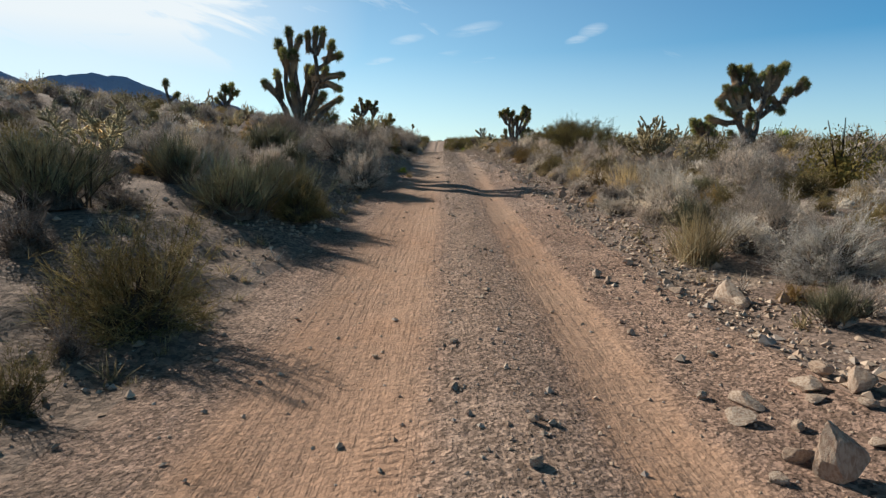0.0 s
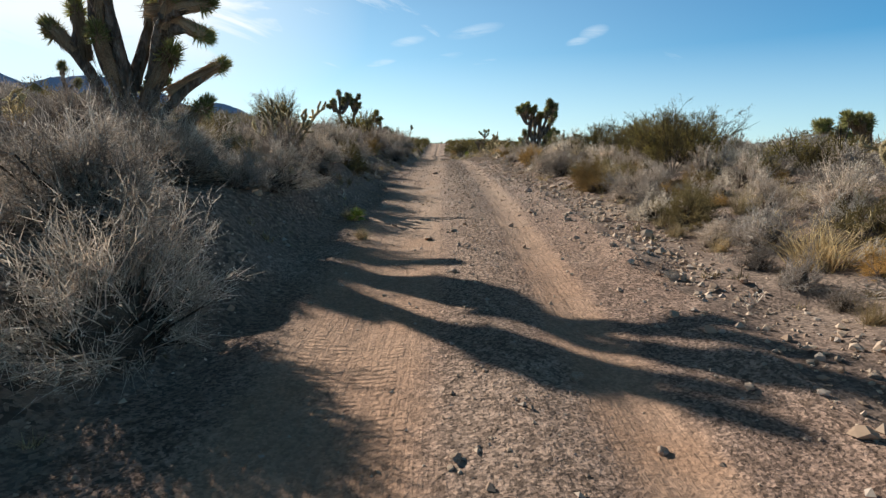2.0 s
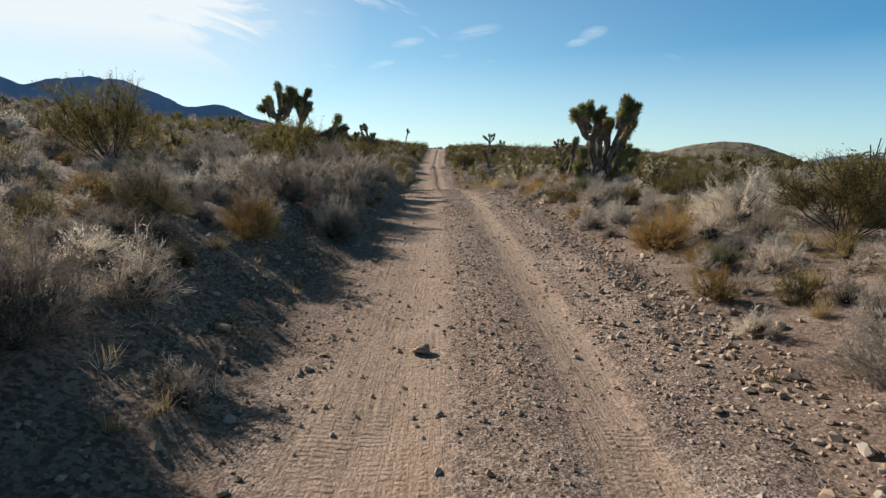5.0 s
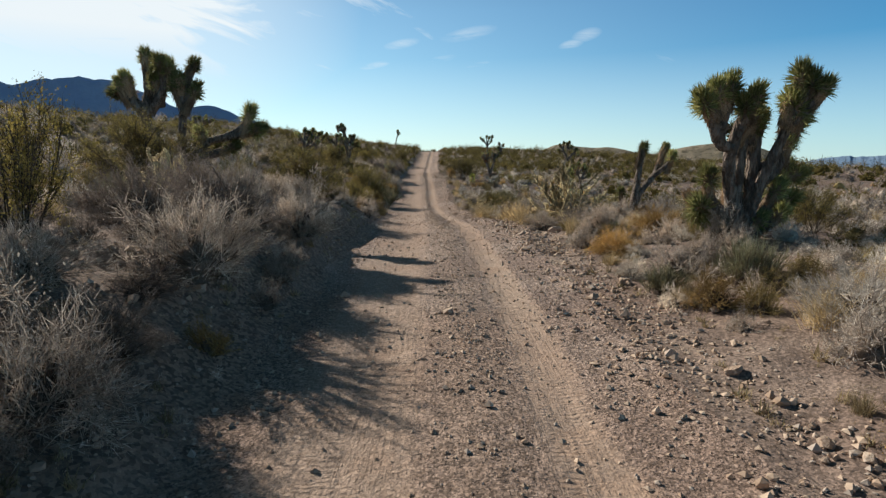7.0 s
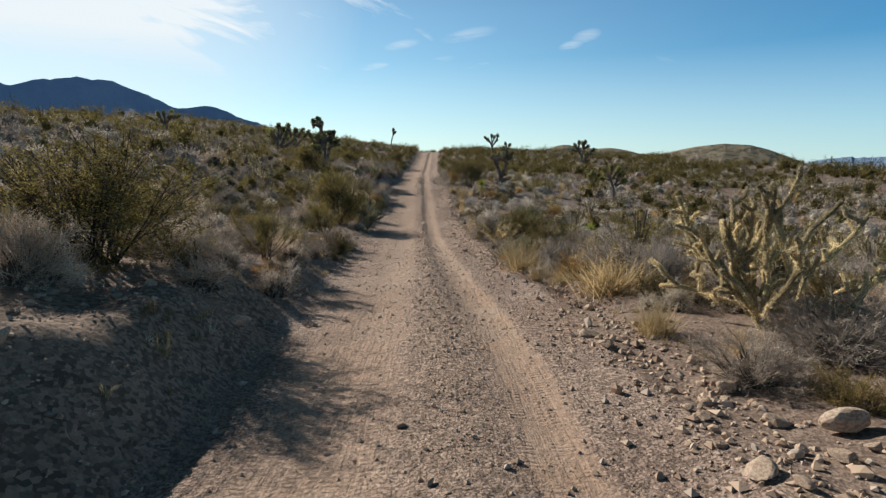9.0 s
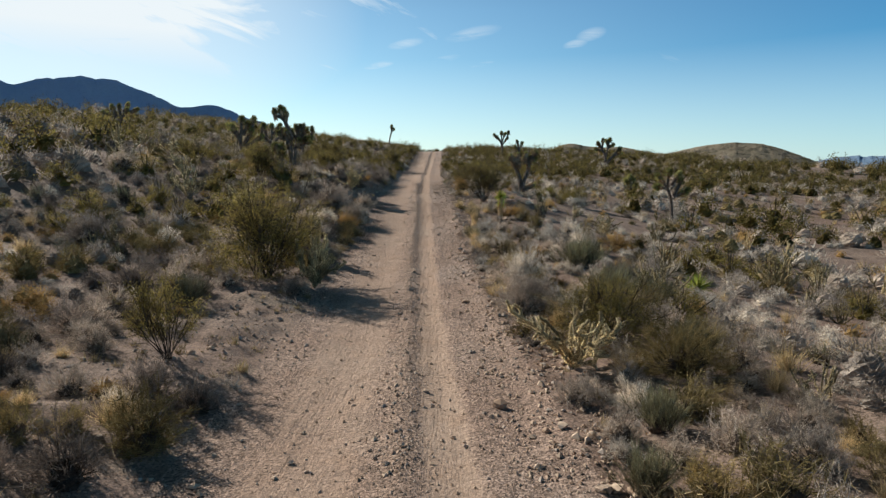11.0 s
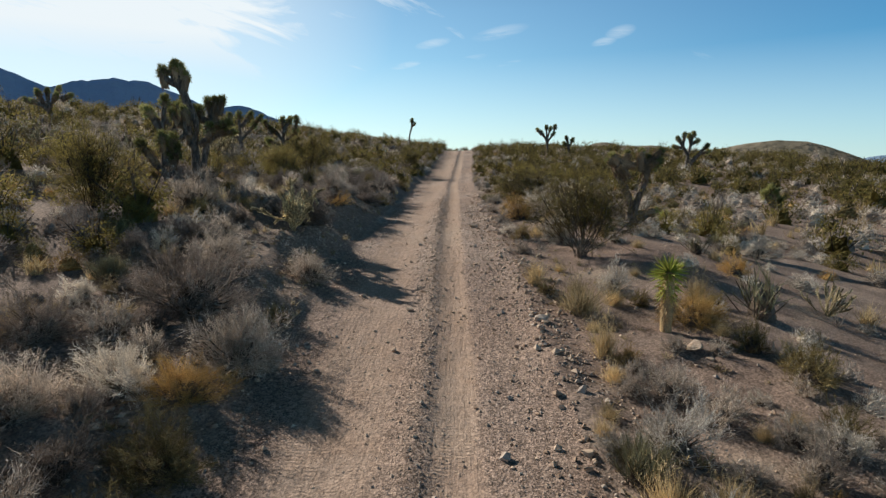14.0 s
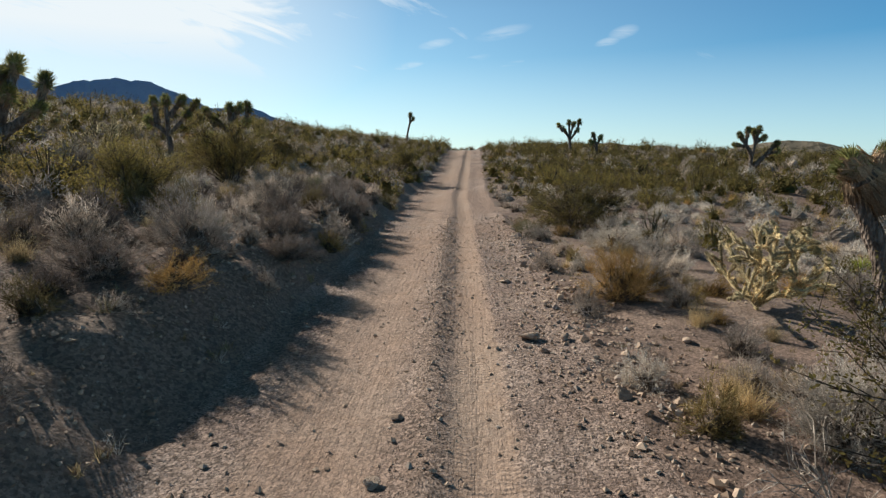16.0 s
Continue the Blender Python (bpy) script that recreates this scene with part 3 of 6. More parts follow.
def leaning(r, n, most, least=0.0):
    """Directions leaning out from upright by up to that many degrees."""
    w, a = r.uniform(0, 2 * math.pi, n), np.radians(r.uniform(least, most, n))
    return np.stack([np.cos(w) * np.sin(a), np.sin(w) * np.sin(a), np.cos(a)], 1)


CREOSOTE_LEAF = plant_material("creosote_leaf", (0.15, 0.134, 0.048), (0.265, 0.218, 0.074), 0.7, 0.55, (0.205, 0.152, 0.056))
CREOSOTE_STEM = plant_material("creosote_stem", (0.05, 0.043, 0.038), (0.12, 0.10, 0.085), 0.9, 0)
GREY_TWIG = plant_material("grey_shrub_twig", (0.285, 0.245, 0.215), (0.58, 0.515, 0.465), 0.85, 0.27)
PALE_TWIG = plant_material("pale_shrub_twig", (0.46, 0.42, 0.38), (0.74, 0.69, 0.63), 0.85, 0.32)
DARK_TWIG = plant_material("dark_brush_twig", (0.15, 0.125, 0.115), (0.32, 0.275, 0.25), 0.85, 0.25)
GREY_STEM_AND_SHADE = plant_material("grey_shrub_stem_and_shade", (0.07, 0.055, 0.046), (0.15, 0.12, 0.10), 0.9, 0)
TAN_BLADE = plant_material("dry_grass_blade", (0.34, 0.265, 0.15), (0.56, 0.455, 0.285), 0.7, 0.33)
RUST_TWIG = plant_material("rusty_shrub_twig", (0.30, 0.19, 0.075), (0.49, 0.34, 0.145), 0.8, 0.2)
OLIVE_TWIG = plant_material("olive_shrub_twig", (0.17, 0.135, 0.06), (0.33, 0.265, 0.13), 0.8, 0.2)
JOINT_FIR = plant_material("blue_green_stem", (0.14, 0.14, 0.09), (0.26, 0.25, 0.165), 0.75, 0.1)
CACTUS_ARM = plant_material("cholla_arm", (0.235, 0.19, 0.11), (0.35, 0.29, 0.18), 0.8, 0)
CACTUS_SPINE = plant_material("cholla_spine", (0.66, 0.58, 0.38), (0.88, 0.79, 0.56), 0.6, 0.6)
BLEACHED = plant_material("bleached_wood", (0.34, 0.30, 0.27), (0.55, 0.50, 0.46), 0.85, 0)
JOSHUA_LEAF = plant_material("joshua_leaf", (0.16, 0.18, 0.065), (0.36, 0.345, 0.16), 0.5, 0.35)
JOSHUA_DEAD = plant_material("dead_joshua_leaf", (0.205, 0.145, 0.098), (0.39, 0.285, 0.20), 0.85, 0.15)
YUCCA_LEAF = plant_material("yucca_leaf", (0.20, 0.27, 0.045), (0.50, 0.52, 0.13), 0.4, 0.45)
YUCCA_DEAD = plant_material("dead_yucca_leaf", (0.34, 0.24, 0.13), (0.50, 0.37, 0.22), 0.8, 0.15)


# Each kind is made about one metre high and one wide, at full or far detail; returns [(part name, mesh)].
def far_creosote(seed, near):
    """A creosote bush seen from afar: a lumpy crown of small leaves on a dark inside."""
    wood, crown = Shape(seed), Shape(seed + 500)
    r = crown.r
    n = (5, 12)[near]
    d = leaning(r, n, 48, 5)
    wood.sticks(np.zeros((n, 3)), d * r.uniform(0.5, 0.8, n)[:, None], 0.012, 0.006)
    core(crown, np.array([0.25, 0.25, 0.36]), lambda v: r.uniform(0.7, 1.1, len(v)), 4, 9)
    m = (30, 70)[near]
    c = dome(r, m, 0.0) * [0.47, 0.47, 0.56] * r.uniform(0.6, 1.0, m)[:, None] + [0, 0, 0.09]
    h = np.repeat(np.arange(m), (9, 16)[near])
    spot = c[h] + r.normal(size=(len(h), 3)) * (0.07, 0.055)[near]
    spot[:, 2] = np.maximum(spot[:, 2], 0.05)
    crown.leaves(spot, r.uniform(0.6, 1.2, len(h)) * (0.036, 0.023)[near])
    return [("stem_clump", wood.mesh("creosote_stems", CREOSOTE_STEM)), ("foliage", crown.mesh("creosote_foliage", CREOSOTE_LEAF))]


def creosote_kind(seed, near=2, full=0.62):
    """Dark stems fanning from the root, forking into twigs that carry small clustered leaves, thickest near the top."""
    if near < 2:
        return far_creosote(seed, near)
    wood, crown = Shape(seed), Shape(seed + 500)
    r, fine = wood.r, near - 2
    n = (18, 26)[fine]
    d = leaning(r, n, 56, 4)
    base = r.normal(size=(n, 3)) * [0.035, 0.035, 0]
    long = r.uniform(0.75, 1.05, n)[:, None]
    k1 = base + d * long * 0.34
    k2 = k1 + (d + r.normal(size=(n, 3)) * 0.16 + [0, 0, 0.15]) * long * 0.30
    fat = (0.75, 0.55)[fine]
    wood.sticks(base, k1, 0.010 * fat, 0.0075 * fat)
    wood.sticks(k1, k2, 0.0075 * fat, 0.005 * fat)
    # side limbs, then twigs
    m = n * (7, 10)[fine]
    i = r.integers(0, n, m)
    q = r.uniform(-0.25, 1.0, m)[:, None]
    a = k1[i] * (1 - q) + k2[i] * q
    way = d[i] + r.normal(size=(m, 3)) * 0.42 + [0, 0, 0.10]
    way /= np.linalg.norm(way, axis=1)[:, None]
    b = a + way * r.uniform(0.14, 0.36, m)[:, None]
    wood.sticks(a, b, 0.0042 * fat, 0.0026 * fat)
    t = m * 5
    j = r.integers(0, m, t)
    q = r.uniform(0.15, 1.0, t)[:, None]
    c = a[j] * (1 - q) + b[j] * q
    if full > 1:
        low = dome(r, t, 0.0) * [0.46, 0.46, 0.8] * r.uniform(0.45, 1.0, t)[:, None]
        c = np.where(r.random(t)[:, None] < 0.6, low, c)
    twig = way[j] * 0.7 + r.normal(size=(t, 3)) * 0.6 + [0, 0, 0.22]
    twig /= np.linalg.norm(twig, axis=1)[:, None]
    e = c + twig * r.uniform(0.05, 0.15, t)[:, None]
    e[:, 2] = np.maximum(e[:, 2], 0.05)
    wood.sticks(c, e, 0.0018, 0.0009)
    # leaves along each twig
    per = int((14, 20)[fine] * (1.0 if full < 1 else 1.3))
    h = np.repeat(np.arange(t), per)
    q = r.uniform(0.1, 1.1, len(h))[:, None]
    spot = c[h] * (1 - q) + e[h] * q + r.normal(size=(len(h), 3)) * (0.018, 0.015)[fine]
    spot[:, 2] = np.maximum(spot[:, 2], 0.04)
    crown.leaves(spot, r.uniform(0.6, 1.2, len(h)) * (0.0098, 0.0068)[fine])
    return [("stem_clump", wood.mesh("creosote_stems", CREOSOTE_STEM)), ("foliage", crown.mesh("creosote_foliage", CREOSOTE_LEAF))]


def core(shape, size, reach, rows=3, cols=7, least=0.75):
    """A solid uneven filler inside a bush, too thick to see through."""
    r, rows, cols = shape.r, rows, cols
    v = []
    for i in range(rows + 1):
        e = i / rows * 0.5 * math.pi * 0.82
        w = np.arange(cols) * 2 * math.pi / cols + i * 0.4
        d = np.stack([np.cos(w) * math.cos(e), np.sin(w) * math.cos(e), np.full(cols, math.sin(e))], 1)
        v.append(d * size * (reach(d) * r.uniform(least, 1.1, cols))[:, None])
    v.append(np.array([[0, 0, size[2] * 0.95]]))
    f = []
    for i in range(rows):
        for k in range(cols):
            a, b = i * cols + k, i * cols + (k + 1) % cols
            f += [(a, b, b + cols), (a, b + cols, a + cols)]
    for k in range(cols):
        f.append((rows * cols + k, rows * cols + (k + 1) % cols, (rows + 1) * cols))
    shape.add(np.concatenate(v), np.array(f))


def mound_kind(seed, twig, near=2, flat=0.62, name="twig_mass", fine=1.0, fill=1.0):
    """A low rounded bush of fine twigs, thick outside; near ones have a dark filler for the shade within."""
    wood, out = Shape(seed), Shape(seed + 300)
    r = out.r
    lump = r.uniform(0.5, 1.25, 9) if near > 1 else r.uniform(0.75, 1.1, 9)
    face = dome(r, 9, 0.0)

    def reach(d):
        near_lump = np.exp(-((1 - d @ face.T) / 0.17) ** 2)
        return (near_lump @ lump / (near_lump.sum(1) + 0.02)).clip(0.5, 1.25)
    size = np.array([0.5, 0.5, flat])
    # on near mounds the filler's dark stem colour imitates shade inside the bush
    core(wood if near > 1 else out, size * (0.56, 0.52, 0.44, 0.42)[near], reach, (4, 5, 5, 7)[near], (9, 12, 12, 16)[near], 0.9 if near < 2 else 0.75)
    n = int((190, 560, 1900, 7000)[near] * fill)
    if near < 2:
        d = dome(r, n, 0.0, 0.9)
        p = d * size * (0.5 + 0.42 * r.random(n) ** 0.8)[:, None] * reach(d)[:, None]
        way = d * 0.8 + r.normal(size=(n, 3)) * 0.55 + [0, 0, 0.3]
    else:
        # crooked branches from the root, and fine twigs along their outer halves
        k = (95, 190)[near - 2]
        d = dome(r, k, 0.0, 0.9)
        root = r.normal(size=(k, 3)) * [0.05, 0.05, 0]
        tip = d * size * (reach(d) * r.uniform(0.62, 1.12, k))[:, None]
        mid = root * 0.4 + tip * 0.5 + r.normal(size=(k, 3)) * 0.05
        mid[:, 2] = np.abs(mid[:, 2])
        wood.sticks(root, mid, 0.0065, 0.0045)
        out.sticks(mid, tip, (0.0045, 0.0032)[near - 2], 0.0015)
        i = r.integers(0, k, n)
        q = r.uniform(0.05, 1.05, n)[:, None] ** 0.7
        p = mid[i] * (1 - q) + tip[i] * q + r.normal(size=(n, 3)) * 0.014
        way = (tip - mid)[i]
        way = way / (np.linalg.norm(way, axis=1)[:, None] + 1e-9) * 0.8 + r.normal(size=(n, 3)) * 0.62 + [0, 0, 0.22]
        p[:, 2] = np.maximum(p[:, 2], 0.01)
    way /= np.linalg.norm(way, axis=1)[:, None]
    out.hairs(p, way, r.uniform(0.06, 0.19, n) * (0.8, 0.85, 0.85, 0.62)[near], r.uniform(0.008, 0.015, n) * fine * (1.8, 1.15, 0.6, 0.29)[near], r.uniform(-0.05, 0.16, n))
    parts = [(name, out.mesh("shrub_" + name, twig, True))]
    if near >= 2:
        m = int((240, 600)[near - 2] * fill)
        e = dome(r, m, 0.0, 0.9)
        out.leaves(e * size * r.uniform(0.75, 1.15, m)[:, None] * reach(e)[:, None], r.uniform(0.007, 0.015, m) * (1, 0.6)[near - 2])
        parts = [(name, out.mesh("shrub_" + name, twig, True))]
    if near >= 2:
        parts.append(("stem_clump", wood.mesh("shrub_stems_and_shade_core", GREY_STEM_AND_SHADE, True)))
    return parts


def grass_kind(seed, blade, near=2, spread_deg=42, tall=0.9):
    out = Shape(seed)
    r = out.r
    n = (30, 150, 380)[near]
    d = leaning(r, n, spread_deg)
    p = r.normal(size=(n, 3)) * [0.09, 0.09, 0]
    out.blades(p, d, r.uniform(0.35, 1.0, n) * tall, r.uniform(0.005, 0.010, n) * (4, 1.5, 1)[near], r.uniform(0.0, 0.3, n))
    if near == 2:
        q = r.integers(0, n, 130)
        tips = p[q] + d[q] * r.uniform(0.5, 0.95, 130)[:, None] * tall
        out.blades(tips, leaning(r, 130, 80), r.uniform(0.05, 0.14, 130), 0.006)
    return [("blade_tuft", out.mesh("grass_blades", blade))]


def broom_kind(seed, near=2):
    """A joint-fir: upright jointed grey-green stems that fork again and again."""
    out, foot = Shape(seed), Shape(seed + 60)
    r = out.r
    n = (12, 34, 120)[near]
    d = leaning(r, n, 54)
    p = r.normal(size=(n, 3)) * [0.10, 0.10, 0]
    mid = p + d * r.uniform(0.3, 0.62, n)[:, None]
    foot.sticks(p, mid, 0.006 * (3, 2, 1)[near], 0.004 * (3, 2, 1)[near])
    m = n * (3, 7, 22)[near]
    i = r.integers(0, n, m)
    q = r.uniform(0.25, 1.0, m)[:, None]
    way = d[i] + r.normal(size=(m, 3)) * 0.30 + [0, 0, 0.35]
    way /= np.linalg.norm(way, axis=1)[:, None]
    out.blades(p[i] * (1 - q) + mid[i] * q, way, r.uniform(0.14, 0.38, m), r.uniform(0.0035, 0.006, m) * (5, 2.2, 1)[near], -0.02)
    # solid filler in the dark stem colour, painted shade among the stems
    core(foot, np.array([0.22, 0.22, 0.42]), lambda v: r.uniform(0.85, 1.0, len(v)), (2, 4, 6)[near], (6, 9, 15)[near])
    return [("green_crown", out.mesh("broom_stems", JOINT_FIR)), ("woody_base", foot.mesh("broom_base", GREY_STEM_AND_SHADE))]


def dead_kind(seed, near=2):
    out = Shape(seed)
    r = out.r
    p, d, w = np.zeros((12, 3)), leaning(r, 12, 75, 20), 0.014
    for k, (n, size) in enumerate(((12, 0.4), (26, 0.28), (60, 0.2), (110, 0.14))[:(2, 3, 4)[near]]):
        if k:
            i = r.integers(0, len(p), n)
            p, d = q[i], d[i] + r.normal(size=(n, 3)) * 0.5
            d /= np.linalg.norm(d, axis=1)[:, None]
        q = p + d * r.uniform(0.6, 1.2, len(p))[:, None] * size
        q[:, 2] = np.maximum(q[:, 2], 0.02)
        out.sticks(p, q, w, w * 0.7)
        w *= 0.62
    return [("branch_tangle", out.mesh("dead_branches", BLEACHED))]


def cholla_kind(seed, near=1):
    """A cholla of the middle distance: a bush of short spiny joints."""
    arms, spines = Shape(seed), Shape(seed + 40)
    r = arms.r
    starts, ends = [], []
    for _ in range((7, 15)[min(near, 1)]):
        d = leaning(r, 1, 75, 8)[0]
        p = np.array([d[0], d[1], 0]) * 0.05
        for i in range(4):
            q = p + (d + r.normal(size=3) * 0.15) * r.uniform(0.17, 0.25)
            q[2] = max(q[2], 0.05)
            starts.append(p)
            ends.append(q)
            for _ in range(int(r.integers(0, 3)) if i else 0):
                starts.append(q)
                ends.append(q + (d + r.normal(size=3) * 0.6 + [0, 0, 0.3]) * r.uniform(0.08, 0.17))
            p, d = q, d + r.normal(size=3) * 0.15 + [0, 0, 0.15]
            d = d / np.linalg.norm(d)
    p, q = np.array(starts), np.array(ends)
    arms.sticks(p, q, 0.026, 0.022)
    k = (6, 14)[min(near, 1)]
    i = np.repeat(np.arange(len(p)), k)
    t = r.uniform(0, 1.05, len(i))[:, None]
    out = np.cross((q - p)[i], r.normal(size=(len(i), 3)))
    out /= np.linalg.norm(out, axis=1)[:, None] + 1e-9
    spines.hairs(p[i] * (1 - t) + q[i] * t + out * 0.018, out + r.normal(size=out.shape) * 0.4, r.uniform(0.03, 0.055, len(i)), 0.013)
    return [("branching_stem", arms.mesh("cholla_arms", CACTUS_ARM, True)), ("spine_coat", spines.mesh("cholla_spines", CACTUS_SPINE))]


def joint_mesh(seed):
    """One joint of a cholla with its coat of spines: 0.2 long, 0.03 thick."""
    arm, coat = Shape(seed), Shape(seed + 20)
    r = arm.r
    arm.tube([(0, 0, z) for z in (-0.004, 0.04, 0.11, 0.165, 0.2)], [0.026, 0.03, 0.031, 0.031, 0.024], 7, 0.12)
    m = 150
    z, w = r.uniform(0, 0.205, m), r.uniform(0, 2 * math.pi, m)
    out = np.stack([np.cos(w), np.sin(w), np.zeros(m)], 1)
    d = out + r.normal(size=(m, 3)) * 0.45 + [0, 0, 0.25]
    d /= np.linalg.norm(d, axis=1)[:, None]
    coat.blades(out * 0.027 + np.stack([np.zeros(m), np.zeros(m), z], 1), d, r.uniform(0.020, 0.042, m), 0.0052)
    me = array_mesh("cholla_joint", np.concatenate(arm.v + coat.v), np.concatenate(arm.f + [f + arm.n for f in coat.f]), CACTUS_ARM)
    me.materials.append(CACTUS_SPINE)
    n = sum(len(f) for f in arm.f)
    me.polygons.foreach_set("material_index", (np.arange(len(me.polygons)) >= n).astype(np.int32))
    return me


JOINTS = [joint_mesh(130 + i) for i in range(4)]


def joint_shapes(me):
    """The arm and a thinned coat of spines of a joint, as arrays."""
    co = np.array([v.co[:] for v in me.vertices])
    tris = np.array([p.vertices[:] for p in me.polygons])
    coat = np.array([p.material_index for p in me.polygons]) == 1
    n = tris[~coat].max() + 1
    spines = tris[coat][:len(tris[coat]) // 3 // 2 * 3]
    return (co[:n], tris[~coat]), (co[n:spines.max() + 1], spines - n)


JOINT_SHAPES = [joint_shapes(me) for me in JOINTS]


def cholla(x, y, wide, tall):
    """A cholla grown joint by joint until it is about that wide and tall. Beside the way each joint is a part."""
    r = np.random.default_rng(int(abs(x * 71 + y * 13) * 10))
    near = abs(x - float(lane(y))) < 6.2
    size = max(tall, wide * 0.5)
    steps = int(min(max(round(size / 0.17), 3), 8))
    arms = 11 if size < 1.0 else 16 if size < 1.5 else 22
    seg, joints = size / steps, []
    for k in range(arms):
        d = Vector(leaning(r, 1, 74, 10)[0]) if k else Vector((0, 0, 1))
        p = Vector((0, 0, 0.0 if k == 0 else r.uniform(0.04, 0.16) * size)) + Vector((d.x, d.y, 0)) * 0.04
        for i in range(steps - int(r.integers(0, 3))):
            q = p + (d + Vector(r.normal(size=3)) * 0.2).normalized() * seg * r.uniform(0.8, 1.15)
            q.z = max(q.z, 0.08)
            joints.append((p, q, i))
            for _ in range(int(r.choice((1, 1, 2, 2))) if i > 0 else 0):
                w, a = (d + Vector(r.normal(size=3)) * 0.7 + Vector((0, 0, 0.25))).normalized(), p.lerp(q, r.uniform(0.4, 1.0))
                e = a + w * seg * r.uniform(0.6, 1.0)
                joints.append((a, e, i + 1))
                if i > 1 and r.random() < 0.4:
                    w = (w + Vector(r.normal(size=3)) * 0.6).normalized()
                    joints.append((e, e + w * seg * r.uniform(0.5, 0.8), i + 2))
            p, d = q, (d + Vector(r.normal(size=3)) * 0.2 + Vector((0, 0, 0.12))).normalized()
    w1 = float(np.percentile([math.hypot(q.x, q.y) for _, q, _ in joints], 97)) * 2
    h1 = float(np.percentile([q.z for _, q, _ in joints], 99))
    ob = new("cholla_cactus")
    ob.matrix_world = pose(x, y, float(height(x, y)) - 0.02)
    s = Matrix.Diagonal((wide / w1, wide / w1, tall / h1))
    lots = ([], [], [], [], [])
    for p, q, k in joints:
        p, q = s @ p, s @ q
        fat = r.uniform(0.60, 0.78) * min(max(size, 0.7), 1.7) ** 0.5 * (1.2 if k == 0 else 1.0)
        m = Matrix.Translation(p) @ (q - p).to_track_quat("Z", "Y").to_matrix().to_4x4() @ Matrix.Diagonal((fat, fat, (q - p).length / 0.19, 1))
        which = int(r.integers(4))
        if near:
            child("joint", JOINTS[which], ob).matrix_basis = m
            continue
        m = np.array(m)
        for shape, into in ((JOINT_SHAPES[which][0], 0), (JOINT_SHAPES[which][1], 3)):
            v, f = shape
            lots[into].append(v @ m[:3, :3].T + m[:3, 3])
            lots[into + 1].append(f + sum(len(o) for o in lots[into][:-1]))
    if not near:
        child("branching_stem", array_mesh("cholla_arms", np.concatenate(lots[0]), np.concatenate(lots[1]), CACTUS_ARM, True), ob)
        child("spine_coat", array_mesh("cholla_spines", np.concatenate(lots[3]), np.concatenate(lots[4]), CACTUS_SPINE), ob)
    return ob


def rosette(seed, n, length, width, material, lowest=-0.35, bend=0.02):
    s = Shape(seed)
    r = s.r
    d = dome(r, n, 0.0, 0.85)
    d[:, 2] = d[:, 2] * (1 - lowest) + lowest
    d /= np.linalg.norm(d, axis=1)[:, None]
    s.blades(d * 0.04 + [0, 0, 0.0], d, r.uniform(0.7, 1.1, n) * length, width, bend, 0.3)
    return s.mesh("leaf_rosette", material)


def skirt(seed, n, long, radius, size, material):
    """Dead leaves folded back along a limb's upper end (limb along +z, its tip at 0)."""
    s = Shape(seed)
    r = s.r
    w, h = r.uniform(0, 2 * math.pi, n), -r.uniform(0, long, n)
    out = np.stack([np.cos(w), np.sin(w), np.zeros(n)], 1)
    p = out * radius * 0.8 + np.stack([np.zeros(n), np.zeros(n), h], 1)
    fold = 0.25 + 1.5 * np.clip(-h / long, 0, 1)
    d = out * 1.0 + np.stack([np.zeros(n), np.zeros(n), 0.5 - fold], 1) + r.normal(size=(n, 3)) * 0.18
    d /= np.linalg.norm(d, axis=1)[:, None]
    s.blades(p, d, r.uniform(0.6, 1.0, n) * size, 0.022, 0.1, 0.3)
    return s.mesh("dead_leaf_skirt", material)


def leaf_head(seed, n=340, long=0.20, size=0.185):
    """A joshua tree's head: stiff leaves all along the limb's last part, upright at the tip, drooping below (tip at 0)."""
    s = Shape(seed)
    r = s.r
    h = r.random(n) ** 1.2
    w = r.uniform(0, 2 * math.pi, n)
    lean = np.radians(6 + 100 * h + r.normal(0, 12, n))
    d = np.stack([np.cos(w) * np.sin(lean), np.sin(w) * np.sin(lean), np.cos(lean)], 1)
    out = np.stack([np.cos(w), np.sin(w), np.zeros(n)], 1)
    s.blades(out * 0.05 + np.stack([np.zeros(n), np.zeros(n), 0.06 - h * long], 1), d, r.uniform(0.65, 1.1, n) * size, 0.016, 0.03, 0.3)
    return s.mesh("leaf_rosette", JOSHUA_LEAF)


ROSETTES = [leaf_head(70 + i) for i in range(4)]


def sock(seed, n, long, radius, size):
    """The sheath of dead leaves that hangs close about a limb below its head."""
    s = Shape(seed)
    r = s.r
    s.tube([(0, 0, -long), (0, 0, -long * 0.6), (0, 0, -long * 0.25), (0, 0, -0.02)], [radius * 0.72, radius * 0.9, radius, radius * 0.8], 10, 0.12)
    w, h = r.uniform(0, 2 * math.pi, n), -long * r.random(n) ** 0.8
    out = np.stack([np.cos(w), np.sin(w), np.zeros(n)], 1)
    p = out * (radius * (1.0 + 0.35 * h / long))[:, None] + np.stack([np.zeros(n), np.zeros(n), h + 0.06], 1)
    d = out * r.uniform(0.05, 0.4, n)[:, None] + [0, 0, -1.0] + r.normal(size=(n, 3)) * 0.16
    d /= np.linalg.norm(d, axis=1)[:, None]
    s.blades(p, d, r.uniform(0.6, 1.0, n) * size, 0.02, 0.0, 0.3)
    return s.mesh("dead_leaf_sheath", JOSHUA_DEAD)


SKIRTS = [sock(80 + i, 260, 0.55, 0.15, 0.2) for i in range(3)]


